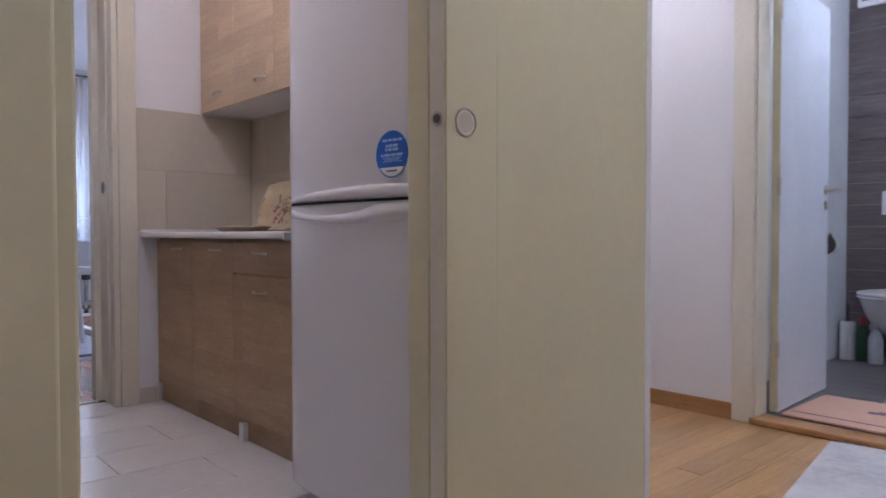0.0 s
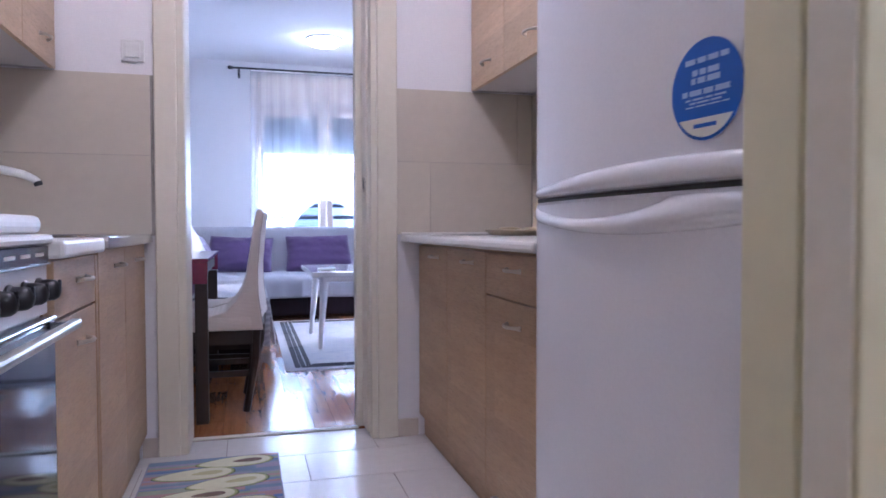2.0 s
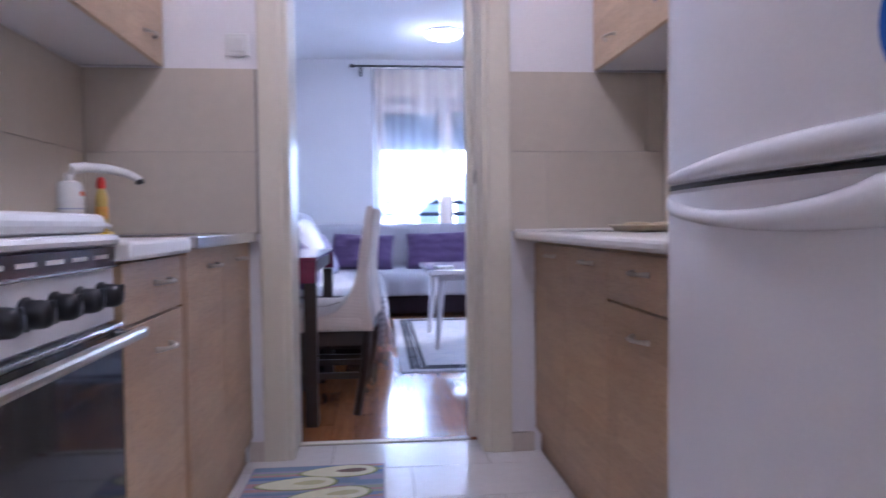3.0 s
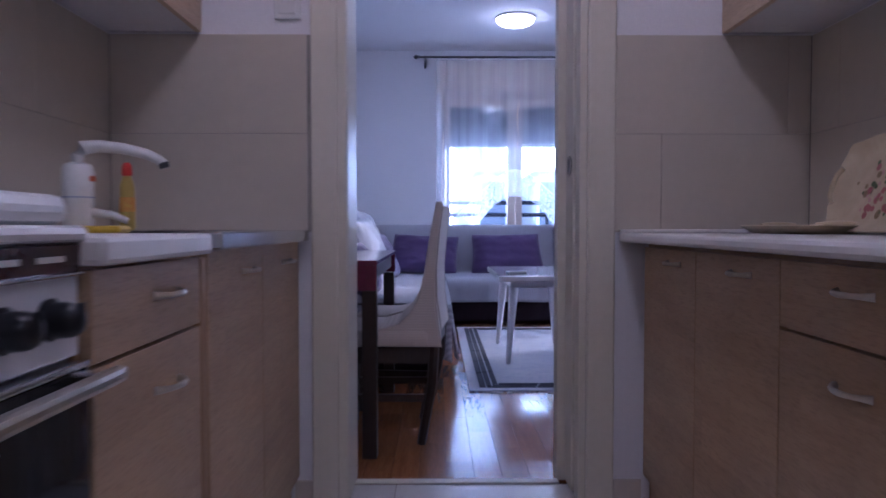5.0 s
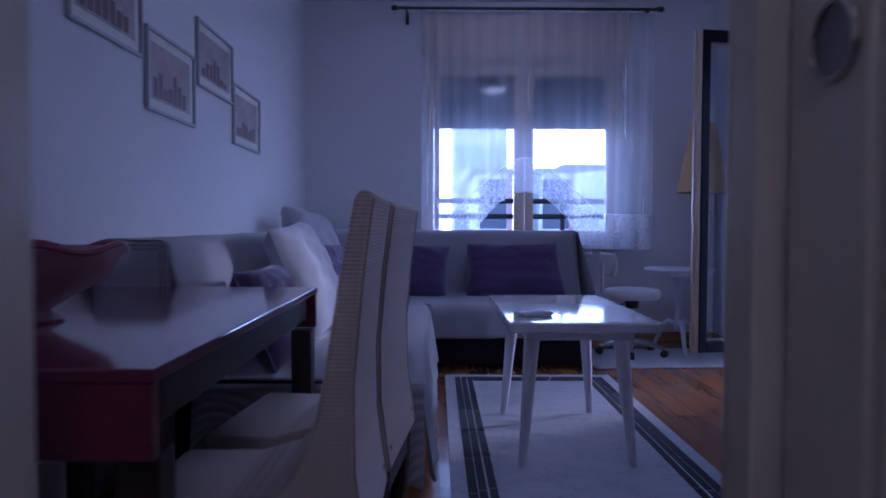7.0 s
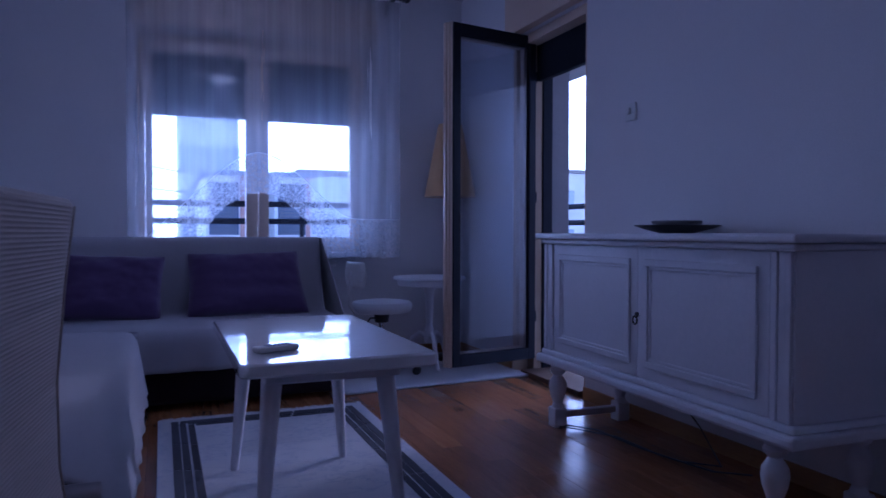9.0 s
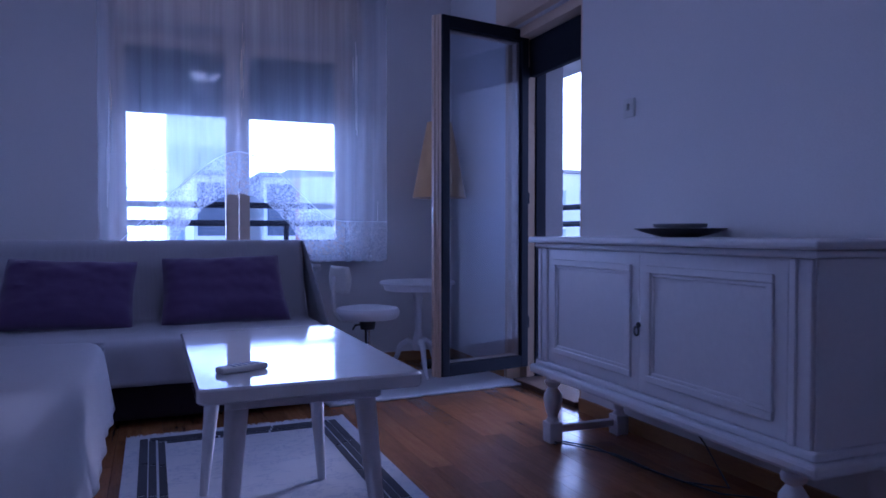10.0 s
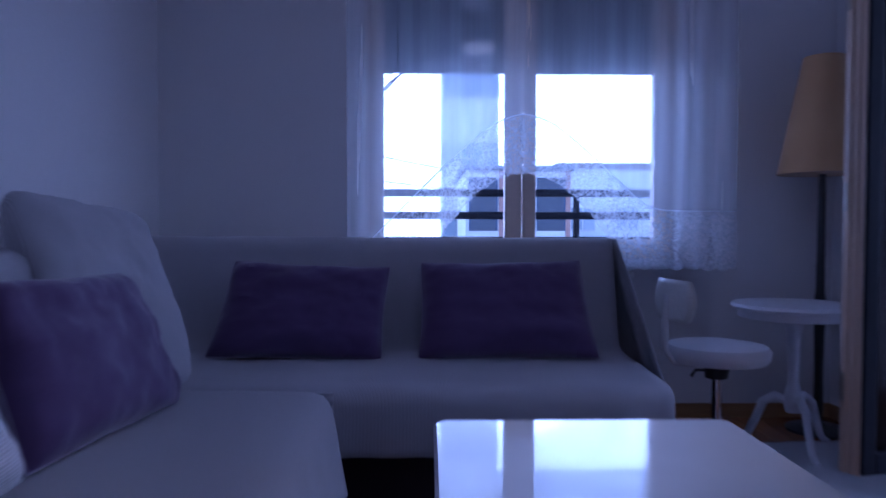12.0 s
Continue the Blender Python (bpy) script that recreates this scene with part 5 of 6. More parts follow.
for k in range(2):
    y0 = 0.089 + k * ((SL - 0.178) / 2 + 0.001)
    y1 = y0 + (SL - 0.178) / 2 - 0.001
    d = part("door", boxes((-0.006, y0, 0.376, 0.0, y1, 0.888), bevel=0.002), WPAINT, sb)
    bm = bmesh.new()
    for a, b, o in ((0.045, 0.026, 0.010), (0.071, 0.014, 0.005)):
        p = (y0 + a, 0.376 + a, y1 - a, 0.888 - a)
        for s in ((p[0], p[1], p[2], p[1] + b), (p[0], p[3] - b, p[2], p[3]), (p[0], p[1] + b, p[0] + b, p[3] - b), (p[2] - b, p[1] + b, p[2], p[3] - b)):
            box(bm, -0.006 - o, s[0], s[1], -0.005, s[2], s[3], 0.004)
    part("panel_moulding", bm, WPAINT, d)
ky = SL / 2 - 0.02
kb = part("key_plate", rod(bmesh.new(), (-0.012, ky + 0.02, 0.622), (-0.006, ky + 0.02, 0.622), 0.010, seg=14), BLACK, sb, "dark iron key and ring")
part("key_ring", tube(bmesh.new(), [(-0.018, ky + 0.02 + 0.013 * math.cos(a), 0.600 + 0.016 * math.sin(a)) for a in np.linspace(0, 2 * math.pi, 17)], 0.004, 6), BLACK, kb)
legp = [(0.030, 0.096), (0.026, 0.108), (0.022, 0.118), (0.028, 0.135), (0.038, 0.165), (0.043, 0.195), (0.040, 0.222), (0.026, 0.244), (0.021, 0.254), (0.034, 0.266), (0.037, 0.280), (0.029, 0.292), (0.04, 0.306)]
for x in (0.02, SD - 0.06):
    for y in (0.085, SL - 0.085):
        lg = part("leg", lathe(bmesh.new(), legp, x, y, 20), WPAINT, sb, "", True)
        part("leg_block", boxes((x - 0.034, y - 0.034, 0.0, x + 0.034, y + 0.034, 0.096), bevel=0.007), WPAINT, lg)
for y in (0.085, SL - 0.085):
    part("stretcher", boxes((0.055, y - 0.016, 0.042, SD - 0.095, y + 0.016, 0.076), bevel=0.005), WPAINT, sb)
bw = thing("bowl", "low dark wooden bowl on the sideboard", "bowl", (2.75, 5.72, 0.943))
part("dish", lathe(bmesh.new(), [(0.07, 0), (0.08, 0.004), (0.13, 0.016), (0.18, 0.034), (0.174, 0.036), (0.12, 0.022), (0.01, 0.012)], seg=32), BLACK, bw, "", True)
bx = thing("saucer", "grey stone saucer lying in the dark bowl", "dish", (2.75, 5.72, 0.978))
part("dish", lathe(bmesh.new(), [(0.06, 0.0), (0.10, 0.006), (0.105, 0.018), (0.10, 0.019), (0.01, 0.010)], seg=26), surface("grey_stone", (0.3, 0.3, 0.33), None, 0.5), bx, "", True)
cb = thing("cable", "dark cables lying loose under the sideboard", "cable", (2.45, 6.2, 0))
part("wire", tube(bmesh.new(), [(0.02, 0.0, 0.006), (0.0, -0.10, 0.05), (0.06, -0.25, 0.06), (0.15, -0.40, 0.02), (0.22, -0.60, 0.006), (0.33, -0.72, 0.008), (0.42, -0.5, 0.1), (0.455, -0.3, 0.2)], 0.0035, 6), BLACK, cb, "", True)
part("wire", tube(bmesh.new(), [(0.03, 0.04, 0.006), (0.05, -0.12, 0.03), (0.13, -0.30, 0.035), (0.2, -0.5, 0.006), (0.26, -0.75, 0.006), (0.36, -0.85, 0.01)], 0.0035, 6), BLACK, cb, "", True)
ws = thing("light_switch", "white thermostat switch on the wall", "switch", (LX1, 6.27, 1.56))
part("plate", boxes((-0.014, -0.04, -0.045, 0, 0.04, 0.045), bevel=0.004), PLASTIC, ws)
part("toggle", boxes((-0.03, -0.012, -0.012, -0.014, 0.012, 0.02), bevel=0.003), PLASTIC, ws)

rv = thing("radiator_valve", "white ribbed thermostat valve on the wall beside the sofa", "radiator valve", (1.86, 8.39, 0.72))
t = bmesh.new()
lathe(t, [(0.016, -0.045), (0.018, -0.03), (0.024, -0.026), (0.026, 0.0), (0.025, 0.03), (0.021, 0.036), (0.001, 0.037)], seg=24)
bm = bmesh.new()
join(bm, t, pose(0, 0, 0, 0, 90, 0))
hd = part("head", bm, PLASTIC, rv, "", True)
for k in range(10):
    a = k * math.pi / 5
    part("rib", boxes((-0.02, 0.0245 * math.cos(a) - 0.0025, 0.0245 * math.sin(a) - 0.0025, 0.028, 0.0245 * math.cos(a) + 0.0025, 0.0245 * math.sin(a) + 0.0025), bevel=0.001), PLASTIC, hd)
part("pipe", tube(bmesh.new(), [(-0.045, 0, 0), (-0.062, 0, 0), (-0.066, 0.02, 0), (-0.066, LY1 - 8.39 + 0.01, 0)], 0.011, 10), CHROME, rv, "chrome pipe into the wall", True)

# ---- stool, side table, floor lamp ----
so_ = thing("swivel_stool", "white padded swivel stool with a small backrest", "stool", (2.05, 7.74, 0.014), 10)
part("seat", lathe(bmesh.new(), [(0.15, 0.405), (0.185, 0.41), (0.2, 0.43), (0.203, 0.455), (0.19, 0.475), (0.14, 0.483), (0.01, 0.486)], seg=32), cloth("white_leatherette", (0.74, 0.74, 0.78), (0.68, 0.68, 0.73), rough=0.45), so_, "", True)
bm = bmesh.new()
grid(bm, 14, 10, lambda u, v: Vector((-0.205 + 0.05 * (1 - math.cos((u - 0.5) * 1.8)), (u - 0.5) * 0.26 * (0.75 + 0.25 * math.sin(math.pi * v)), 0.58 + 0.16 * v)))
part("backrest", bm, PLASTIC, so_, "", True, 0.035)
part("back_bar", tube(bmesh.new(), [(-0.10, 0, 0.40), (-0.19, 0, 0.41), (-0.23, 0, 0.46), (-0.232, 0, 0.60), (-0.225, 0, 0.68)], 0.013, 8), WHITE, so_, "", True)
part("hub", rod(bmesh.new(), (0, 0, 0.34), (0, 0, 0.405), 0.045, 0.055), BLACK, so_, "black plastic hub", True)
part("gas_column", rod(bmesh.new(), (0, 0, 0.09), (0, 0, 0.34), 0.02), CHROME, so_, "chrome column", True)
part("lever", tube(bmesh.new(), [(0, 0, 0.37), (-0.05, 0.07, 0.36), (-0.06, 0.09, 0.33)], 0.006, 6), BLACK, so_)
for k in range(5):
    a = k * 2 * math.pi / 5 + 0.5
    c, s_ = math.cos(a), math.sin(a)
    part("foot_arm", tube(bmesh.new(), [(0, 0, 0.095), (0.13 * c, 0.13 * s_, 0.085), (0.24 * c, 0.24 * s_, 0.062)], [0.024, 0.018, 0.014], 8), CHROME, so_, "chrome star foot", True)
    part("castor", rod(bmesh.new(), (0.24 * c - 0.02 * s_, 0.24 * s_ + 0.02 * c, 0.026), (0.24 * c + 0.02 * s_, 0.24 * s_ - 0.02 * c, 0.026), 0.026), BLACK, so_, "black castor", True)

st_ = thing("side_table", "round white pedestal table with three curved legs", "table", (2.45, 7.90, 0.0))
part("tabletop", lathe(bmesh.new(), [(0.20, 0.575), (0.225, 0.58), (0.228, 0.612), (0.25, 0.616), (0.256, 0.626), (0.248, 0.638), (0.01, 0.64)], seg=40), WPAINT, st_, "", True)
part("column", lathe(bmesh.new(), [(0.03, 0.17), (0.036, 0.19), (0.036, 0.24), (0.028, 0.27), (0.02, 0.30), (0.024, 0.40), (0.030, 0.50), (0.034, 0.54), (0.05, 0.56), (0.055, 0.575)], seg=20), WPAINT, st_, "", True)
for k in range(3):
    a = radians(-95 + 120 * k)
    c, s_ = math.cos(a), math.sin(a)
    part("leg", tube(bmesh.new(), [(r * c, r * s_, z) for r, z in ((0.02, 0.21), (0.07, 0.235), (0.12, 0.20), (0.15, 0.12), (0.18, 0.05), (0.215, 0.016), (0.235, 0.016))], [0.018, 0.019, 0.019, 0.017, 0.015, 0.014, 0.012], 8), WPAINT, st_, "", True)
fl = thing("floor_lamp", "black floor lamp with a tan fabric shade", "lamp", (2.73, 8.20, 0))
part("foot", lathe(bmesh.new(), [(0.14, 0), (0.142, 0.012), (0.12, 0.02), (0.03, 0.03), (0.02, 0.05)], seg=28), BLACK, fl, "", True)
part("pole", lathe(bmesh.new(), [(0.016, 0.03), (0.022, 0.1), (0.02, 0.3), (0.026, 0.62), (0.02, 0.66), (0.017, 1.0), (0.014, 1.30)], seg=14), BLACK, fl, "", True)
part("shade", lathe(bmesh.new(), [(0.196, 1.215), (0.09, 1.76), (0.086, 1.76), (0.19, 1.218)], seg=36), SHADE, fl, "tan pleated fabric shade", True)

# ---- pictures ----
def picture(label, y0, y1, z0, z1, seedv):
    ob = thing("picture", label, "picture", (LX0, (y0 + y1) / 2, (z0 + z1) / 2), group="framed prints on the wall")
    w, h = (y1 - y0) / 2, (z1 - z0) / 2
    f = 0.014
    for s in ((-w, -h, w, -h + f), (-w, h - f, w, h), (-w, -h + f, -w + f, h - f), (w - f, -h + f, w, h - f)):
        part("frame", boxes((0.0, s[0], s[1], 0.018, s[2], s[3]), bevel=0.003), surface("silver_grey_frame", (0.5, 0.49, 0.5), None, 0.35, 0.3, bumpy=0.02), ob)
    part("mount", boxes((0.001, -w + f, -h + f, 0.006, w - f, h - f)), PAPERW, ob, "white paper mount")
    pr = part("print", boxes((0.0065, -w + 0.05, -h + 0.05, 0.0075, w - 0.05, h - 0.05)), surface("print_ground", (0.50, 0.44, 0.42), (0.36, 0.30, 0.30), 0.6, coarse=7, fine=30, bumpy=0), ob, "faded print of a building")
    rs = random.Random(seedv)
    ink = surface("print_ink", (0.14, 0.09, 0.10), (0.22, 0.15, 0.15), 0.6, coarse=20, bumpy=0)
    for i in range(7):
        a = -w + 0.07 + i * (2 * w - 0.16) / 7
        hh = rs.uniform(0.25, 0.8) * (2 * h - 0.12) * (1 - 0.5 * abs(i - 3) / 3)
        part("printed_tower", boxes((0.0076, a, -h + 0.06, 0.0079, a + (2 * w - 0.16) / 8.5, -h + 0.06 + hh)), ink, pr)
    return ob
PL = "small framed print of an old building on the wall"
picture(PL, 4.75, 5.26, 1.55, 1.85, 1)
picture(PL, 5.30, 5.81, 1.375, 1.69, 2)
picture(PL, 5.85, 6.39, 1.575, 1.88, 3)
picture(PL, 6.40, 6.94, 1.375, 1.70, 4)

# ---- skirtings ----
structure("baseboard_living", boxes((LX0, LY0, 0, LX0 + 0.014, LY1, 0.07), (LX0 + 0.014, LY1 - 0.014, 0, LX1, LY1, 0.07), (LX1 - 0.014, LY0 + 0.02, 0, LX1, BY0 - 0.002, 0.07), (LX1 - 0.014, BY1 + 0.002, 0, LX1, LY1 - 0.014, 0.07)), BASEWOOD, "stained wooden skirting round the living room", "skirting")
structure("baseboard_hall", boxes((HX1 - 0.014, BD1 + 0.085, 0, HX1, KY1, 0.075), (KX1 + 0.028, HY1 + 0.01, 0, KX1 + 0.042, KY1, 0.075)), BASEWOOD, "wooden skirting in the hall", "skirting")

# ---- bathroom seen through its door ----
casing("door_frame_bath", "cream casing of the bathroom door", [
    ("casing_board", (HX1 - 0.018, BD1 - 0.012, 0, HX1, BD1 + 0.085, 2.13), 0.005),
    ("casing_board", (HX1 - 0.018, BD0 - 0.085, 0, HX1, BD0 + 0.012, 2.13), 0.005),
    ("jamb_lining", (HX1, BD1 - 0.02, 0, HX1 + 0.12, BD1 - 0.001, 2.05), 0.003),
    ("jamb_lining", (HX1, BD0 + 0.001, 0, HX1 + 0.12, BD0 + 0.02, 2.05), 0.003),
    ("head_board", (HX1 - 0.018, BD0 + 0.012, 2.04, HX1, BD1 - 0.012, 2.13), 0.005)])
structure("bath_threshold", boxes((HX1 - 0.03, BD0, 0, HX1 + 0.10, BD1, 0.03), bevel=0.008), BASEWOOD, "wooden threshold of the bathroom", "threshold")
bdl = thing("bathroom_door", "white bathroom door standing open inwards", "door", (HX1 + 0.14, BD1 - 0.022, 0.035), 3)
part("leaf", boxes((0, -0.04, 0, 0.70, 0, 2.0), bevel=0.003), surface("white_door_paint", (0.72, 0.76, 0.84), None, 0.4, fine=60, bumpy=0.03), bdl)
part("leaf_edge", boxes((-0.004, -0.038, 0, 0.0, -0.002, 2.0)), CREAM, bdl, "cream leaf edge")
part("rose", rod(bmesh.new(), (0.648, -0.046, 1.05), (0.648, -0.04, 1.05), 0.026, seg=20), NICKEL, bdl, "", True)
part("key_rose", rod(bmesh.new(), (0.648, -0.046, 0.97), (0.648, -0.04, 0.97), 0.022, seg=20), NICKEL, bdl, "", True)
part("door_handle", tube(bmesh.new(), [(0.648, -0.04, 1.05), (0.648, -0.085, 1.05), (0.662, -0.097, 1.051), (0.745, -0.097, 1.056)], 0.009, 8), NICKEL, bdl, "satin nickel lever", True)
for z in (0.25, 1.0, 1.8):
    part("hinge", boxes((-0.016, -0.03, z, 0.002, -0.044, z + 0.08)), NICKEL, bdl)
wc = thing("toilet", "white wall-hung toilet with a closed lid", "toilet", (5.242, 0.88, 0.06))
bm = bmesh.new()
rings = []
for sx, sy, z in ((0.06, 0.10, 0.10), (0.20, 0.13, 0.14), (0.40, 0.165, 0.26), (0.50, 0.178, 0.36), (0.51, 0.18, 0.38)):
    rings.append([bm.verts.new((-sx * (0.5 - 0.5 * math.cos(a)) * 1.0 if math.cos(a) < 1 else 0, sy * math.sin(a), z)) for a in np.linspace(0, 2 * math.pi, 25)[:-1]])
for q, w in zip(rings, rings[1:]):
    for i in range(24):
        bm.faces.new((q[i], q[(i + 1) % 24], w[(i + 1) % 24], w[i]))
bm.faces.new(rings[0][::-1])
bm.faces.new(rings[-1])
part("bowl", bm, WHITE, wc, "", True)
for nm, z0, z1 in (("seat", 0.382, 0.398), ("lid", 0.400, 0.42)):
    bm = bmesh.new()
    rings = [[bm.verts.new((-0.54 * (0.5 - 0.5 * math.cos(a)) * s, 0.19 * math.sin(a) * s, z)) for a in np.linspace(0, 2 * math.pi, 25)[:-1]] for s, z in ((0.98, z0), (1, z0 + 0.004), (1, z1 - 0.004), (0.97, z1))]
    for q, w in zip(rings, rings[1:]):
        for i in range(24):
            bm.faces.new((q[i], q[(i + 1) % 24], w[(i + 1) % 24], w[i]))
    bm.faces.new(rings[0][::-1])
    bm.faces.new(rings[-1])
    part(nm, bm, WHITE, wc, "", True)
fp_ = thing("flush_plate", "white flush plate above the toilet", "flush plate", (5.242, 0.90, 1.06))
part("plate", boxes((-0.012, -0.12, -0.08, 0, 0.12, 0.08), bevel=0.004), WHITE, fp_)
part("button", boxes((-0.017, -0.09, -0.05, -0.012, 0.09, 0.05), bevel=0.003), WHITE, fp_)
tb = thing("toilet_brush", "white toilet brush holder on the floor", "toilet brush", (5.06, 1.165, 0))
part("holder", lathe(bmesh.new(), [(0.045, 0), (0.048, 0.005), (0.05, 0.25), (0.046, 0.26), (0.012, 0.26)]), WHITE, tb, "", True)
part("handle", rod(bmesh.new(), (0, 0, 0.26), (0, 0, 0.38), 0.009), BLACK, tb, "", True)
for i, (c, x, y, h) in enumerate((((0.02, 0.085, 0.04), 5.07, 1.075, 0.30), ((0.72, 0.74, 0.78), 5.02, 0.985, 0.27), ((0.05, 0.05, 0.06), 5.14, 1.04, 0.25))):
    b = thing("cleaner_bottle", ("dark green", "white", "black")[i] + " cleaner bottle on the bathroom floor", "bottle", (x, y, 0))
    part("bottle_body", lathe(bmesh.new(), [(0.04, 0), (0.044, 0.006), (0.044, h * 0.6), (0.03, h * 0.75), (0.015, h * 0.82)]), surface("bottle_plastic", c, None, 0.35, bumpy=0), b, "", True)
    part("cap", lathe(bmesh.new(), [(0.017, h * 0.81), (0.018, h * 0.9), (0.012, h)]), surface("bottle_cap", (0.5, 0.06, 0.06) if i == 0 else (0.7, 0.7, 0.72), None, 0.4, bumpy=0), b, "", True)
tp = thing("paper_holder", "chrome toilet paper holder with a half-used roll", "paper holder", (4.70, 1.24, 0.79))
part("cover", tube(bmesh.new(), [(-0.06 * math.cos(a), -0.07, 0.06 * math.sin(a)) for a in np.linspace(0, math.pi, 12)], 0.012, 8), CHROME, tp, "", True)
part("arm", boxes((-0.008, -0.08, -0.01, 0.008, 0, 0.01), bevel=0.003), CHROME, tp)
part("roll_cover", tube(bmesh.new(), [(-0.056, -0.07 - 0.062 * math.cos(a), -0.01 + 0.062 * math.sin(a)) for a in np.linspace(0.2, math.pi, 12)], 0.004, 6), CHROME, tp, "", True)
part("roll_cover", rod(bmesh.new(), (-0.06, -0.07, -0.005), (-0.054, -0.07, -0.005), 0.064, seg=24), surface("dark_cover", (0.10, 0.09, 0.09), None, 0.25, 0.6, bumpy=0), tp, "dark round roll cover", True)
part("paper_roll", rod(bmesh.new(), (-0.05, -0.07, -0.01), (0.05, -0.07, -0.01), 0.05, seg=20), PAPERW, tp, "", True)
vt = thing("bath_fan", "white square fan grille high on the wall", "fan", (5.242, 1.09, 2.49))
part("housing", boxes((-0.03, -0.09, -0.09, 0, 0.09, 0.09), bevel=0.01), WHITE, vt)
for i in range(4):
    part("slot", boxes((-0.033, -0.06, -0.05 + i * 0.03, -0.03, 0.06, -0.04 + i * 0.03)), BLACK, vt)
bmt = thing("bath_mat", "peach bath mat with a printed motif", "rug", (3.52, 0.44, 0.004))
part("mat_body", boxes((-0.30, -0.42, 0, 0.26, 0.42, 0.012), bevel=0.004), cloth("peach_pile", (0.74, 0.46, 0.32), (0.68, 0.40, 0.28)), bmt)
INK2 = surface("mat_print", (0.24, 0.18, 0.22), None, 0.8, bumpy=0)
part("printed_line", boxes((-0.22, -0.40, 0.0121, -0.208, 0.40, 0.0128)), INK2, bmt)
for k in range(5):
    a = radians(-50 + 25 * k)
    part("printed_petal", boxes((0.0 + 0.03 * math.cos(a) - 0.03, 0.05 + 0.10 * math.sin(a) - 0.018, 0.0121, 0.0 + 0.10 * math.cos(a) - 0.03, 0.05 + 0.10 * math.sin(a) + 0.018, 0.0127)), INK2, bmt)
hr = thing("rug", "grey and white hall rug with a frayed end", "rug", (2.93, 0.545, 0.002), 8.8)
part("rug_body", boxes((-1.5, -0.95, 0, 0, 0, 0.012), bevel=0.004), surface("grey_abstract_rug", (0.40, 0.41, 0.45), (0.68, 0.68, 0.71), 0.9, coarse=3.5, fine=40, bumpy=0.4), hr)
bm = bmesh.new()
for i in range(90):
    y = -0.95 + (i + 0.5) * 0.95 / 90
    box(bm, 0.0, y - 0.003, 0.001, 0.032 + 0.008 * math.sin(i * 1.7), y + 0.003, 0.006)
tagged(part("fringe", bm, RAGRUG, hr), kind="stuff")

# ---- outside: balcony, rail, street ----
HAZE = glow("bright_hazy_sky", (0.86, 0.93, 1.0), 2.0)
structure("backdrop_sky", boxes((-130, 90, -4.3, 125, 90.5, 30)), HAZE, "bright hazy sky beyond the street", "sky")
structure("backdrop_sky_side", boxes((95, -60, -4.3, 95.5, 89, 23)), HAZE, "bright hazy sky beside the balcony", "sky")
# Glowing sheets out of view, added so the facades catch more light.
structure("facade_fill_back", boxes((-130, -90.5, -4.3, 95, -90, 30)), HAZE, "unseen glowing sheet added to brighten the facades", "sky")
structure("facade_fill_left", boxes((-130.5, -90, -4.3, -130, 90, 30)), HAZE, "unseen glowing side sheet added to brighten the facades", "sky")
# Added wall that keeps outside glare out of the door leaf's reflection.
structure("glare_block_wall", boxes((LX1 + 0.302, 5.9, -0.02, 4.6, 6.1, TOP)), surface("pale_side_render", (0.50, 0.49, 0.50), None, 0.85, bumpy=0.2), "pale wall added to block glare in the door glass", "wall")
# Pier render darkened in colour to stand for the balcony's shade.
structure("balcony_pier", boxes((LX1 + 0.238, BY1 - 0.115, -0.02, LX1 + 0.302, BY1 - 0.002, BZ), (LX1 + 0.302, BY1 - 0.115, -0.02, LX1 + 0.37, BY1 + 0.3, TOP)), surface("shade_grey_render", (0.24, 0.23, 0.25), None, 0.85, bumpy=0.2), "rendered pier beside the balcony door, greyed as if shaded", "wall")
structure("balcony_floor", boxes((LX1 + 0.3, 5.8, -0.15, 4.5, 10.2, -0.02), (-0.6, LY1 + 0.3, -0.15, LX1 + 0.3, 10.2, -0.02)), surface("brown_balcony_tile", (0.16, 0.11, 0.09), None, 0.7, bumpy=0.3), "brown tiled balcony floor", "floor")
rl = thing("balcony_rail", "dark metal balcony railing with round bars", "railing", (0, 9.75, 0))
for z, r in ((1.20, 0.026), (1.045, 0.026), (0.88, 0.02), (0.70, 0.02), (0.4, 0.02)):
    part("bar", rod(bmesh.new(), (-0.8, 0, z), (4.4, 0, z), r), DARKMETAL, rl, "", True)
for x in (-0.8, 1.9, 4.4):
    part("post", rod(bmesh.new(), (x, 0, -0.02), (x, 0, 1.2), 0.022), DARKMETAL, rl, "", True)
rl2 = thing("balcony_rail", "dark metal railing at the balcony's side", "railing", (4.42, 0, 0))
for z, r in ((1.20, 0.026), (1.045, 0.026), (0.88, 0.02), (0.70, 0.02), (0.4, 0.02)):
    part("bar", rod(bmesh.new(), (0, 6.1, z), (0, 9.7, z), r), DARKMETAL, rl2, "", True)
# Slab out of view, added to block a sun patch on the wall.
structure("sun_block_slab", boxes((LX1 + 0.3, 5.8, 2.46, 4.5, 10.2, TOP), (-0.6, LY1 + 0.3, 2.46, LX1 + 0.3, 10.2, TOP)), surface("pale_slab_render", (0.6, 0.59, 0.6), None, 0.85, bumpy=0.2), "unseen slab added to keep the sun off the side wall", "ceiling")
pole = thing("street_pole", "grey concrete pole that carries the street cables", "pole", (-9, 26, -4.2))
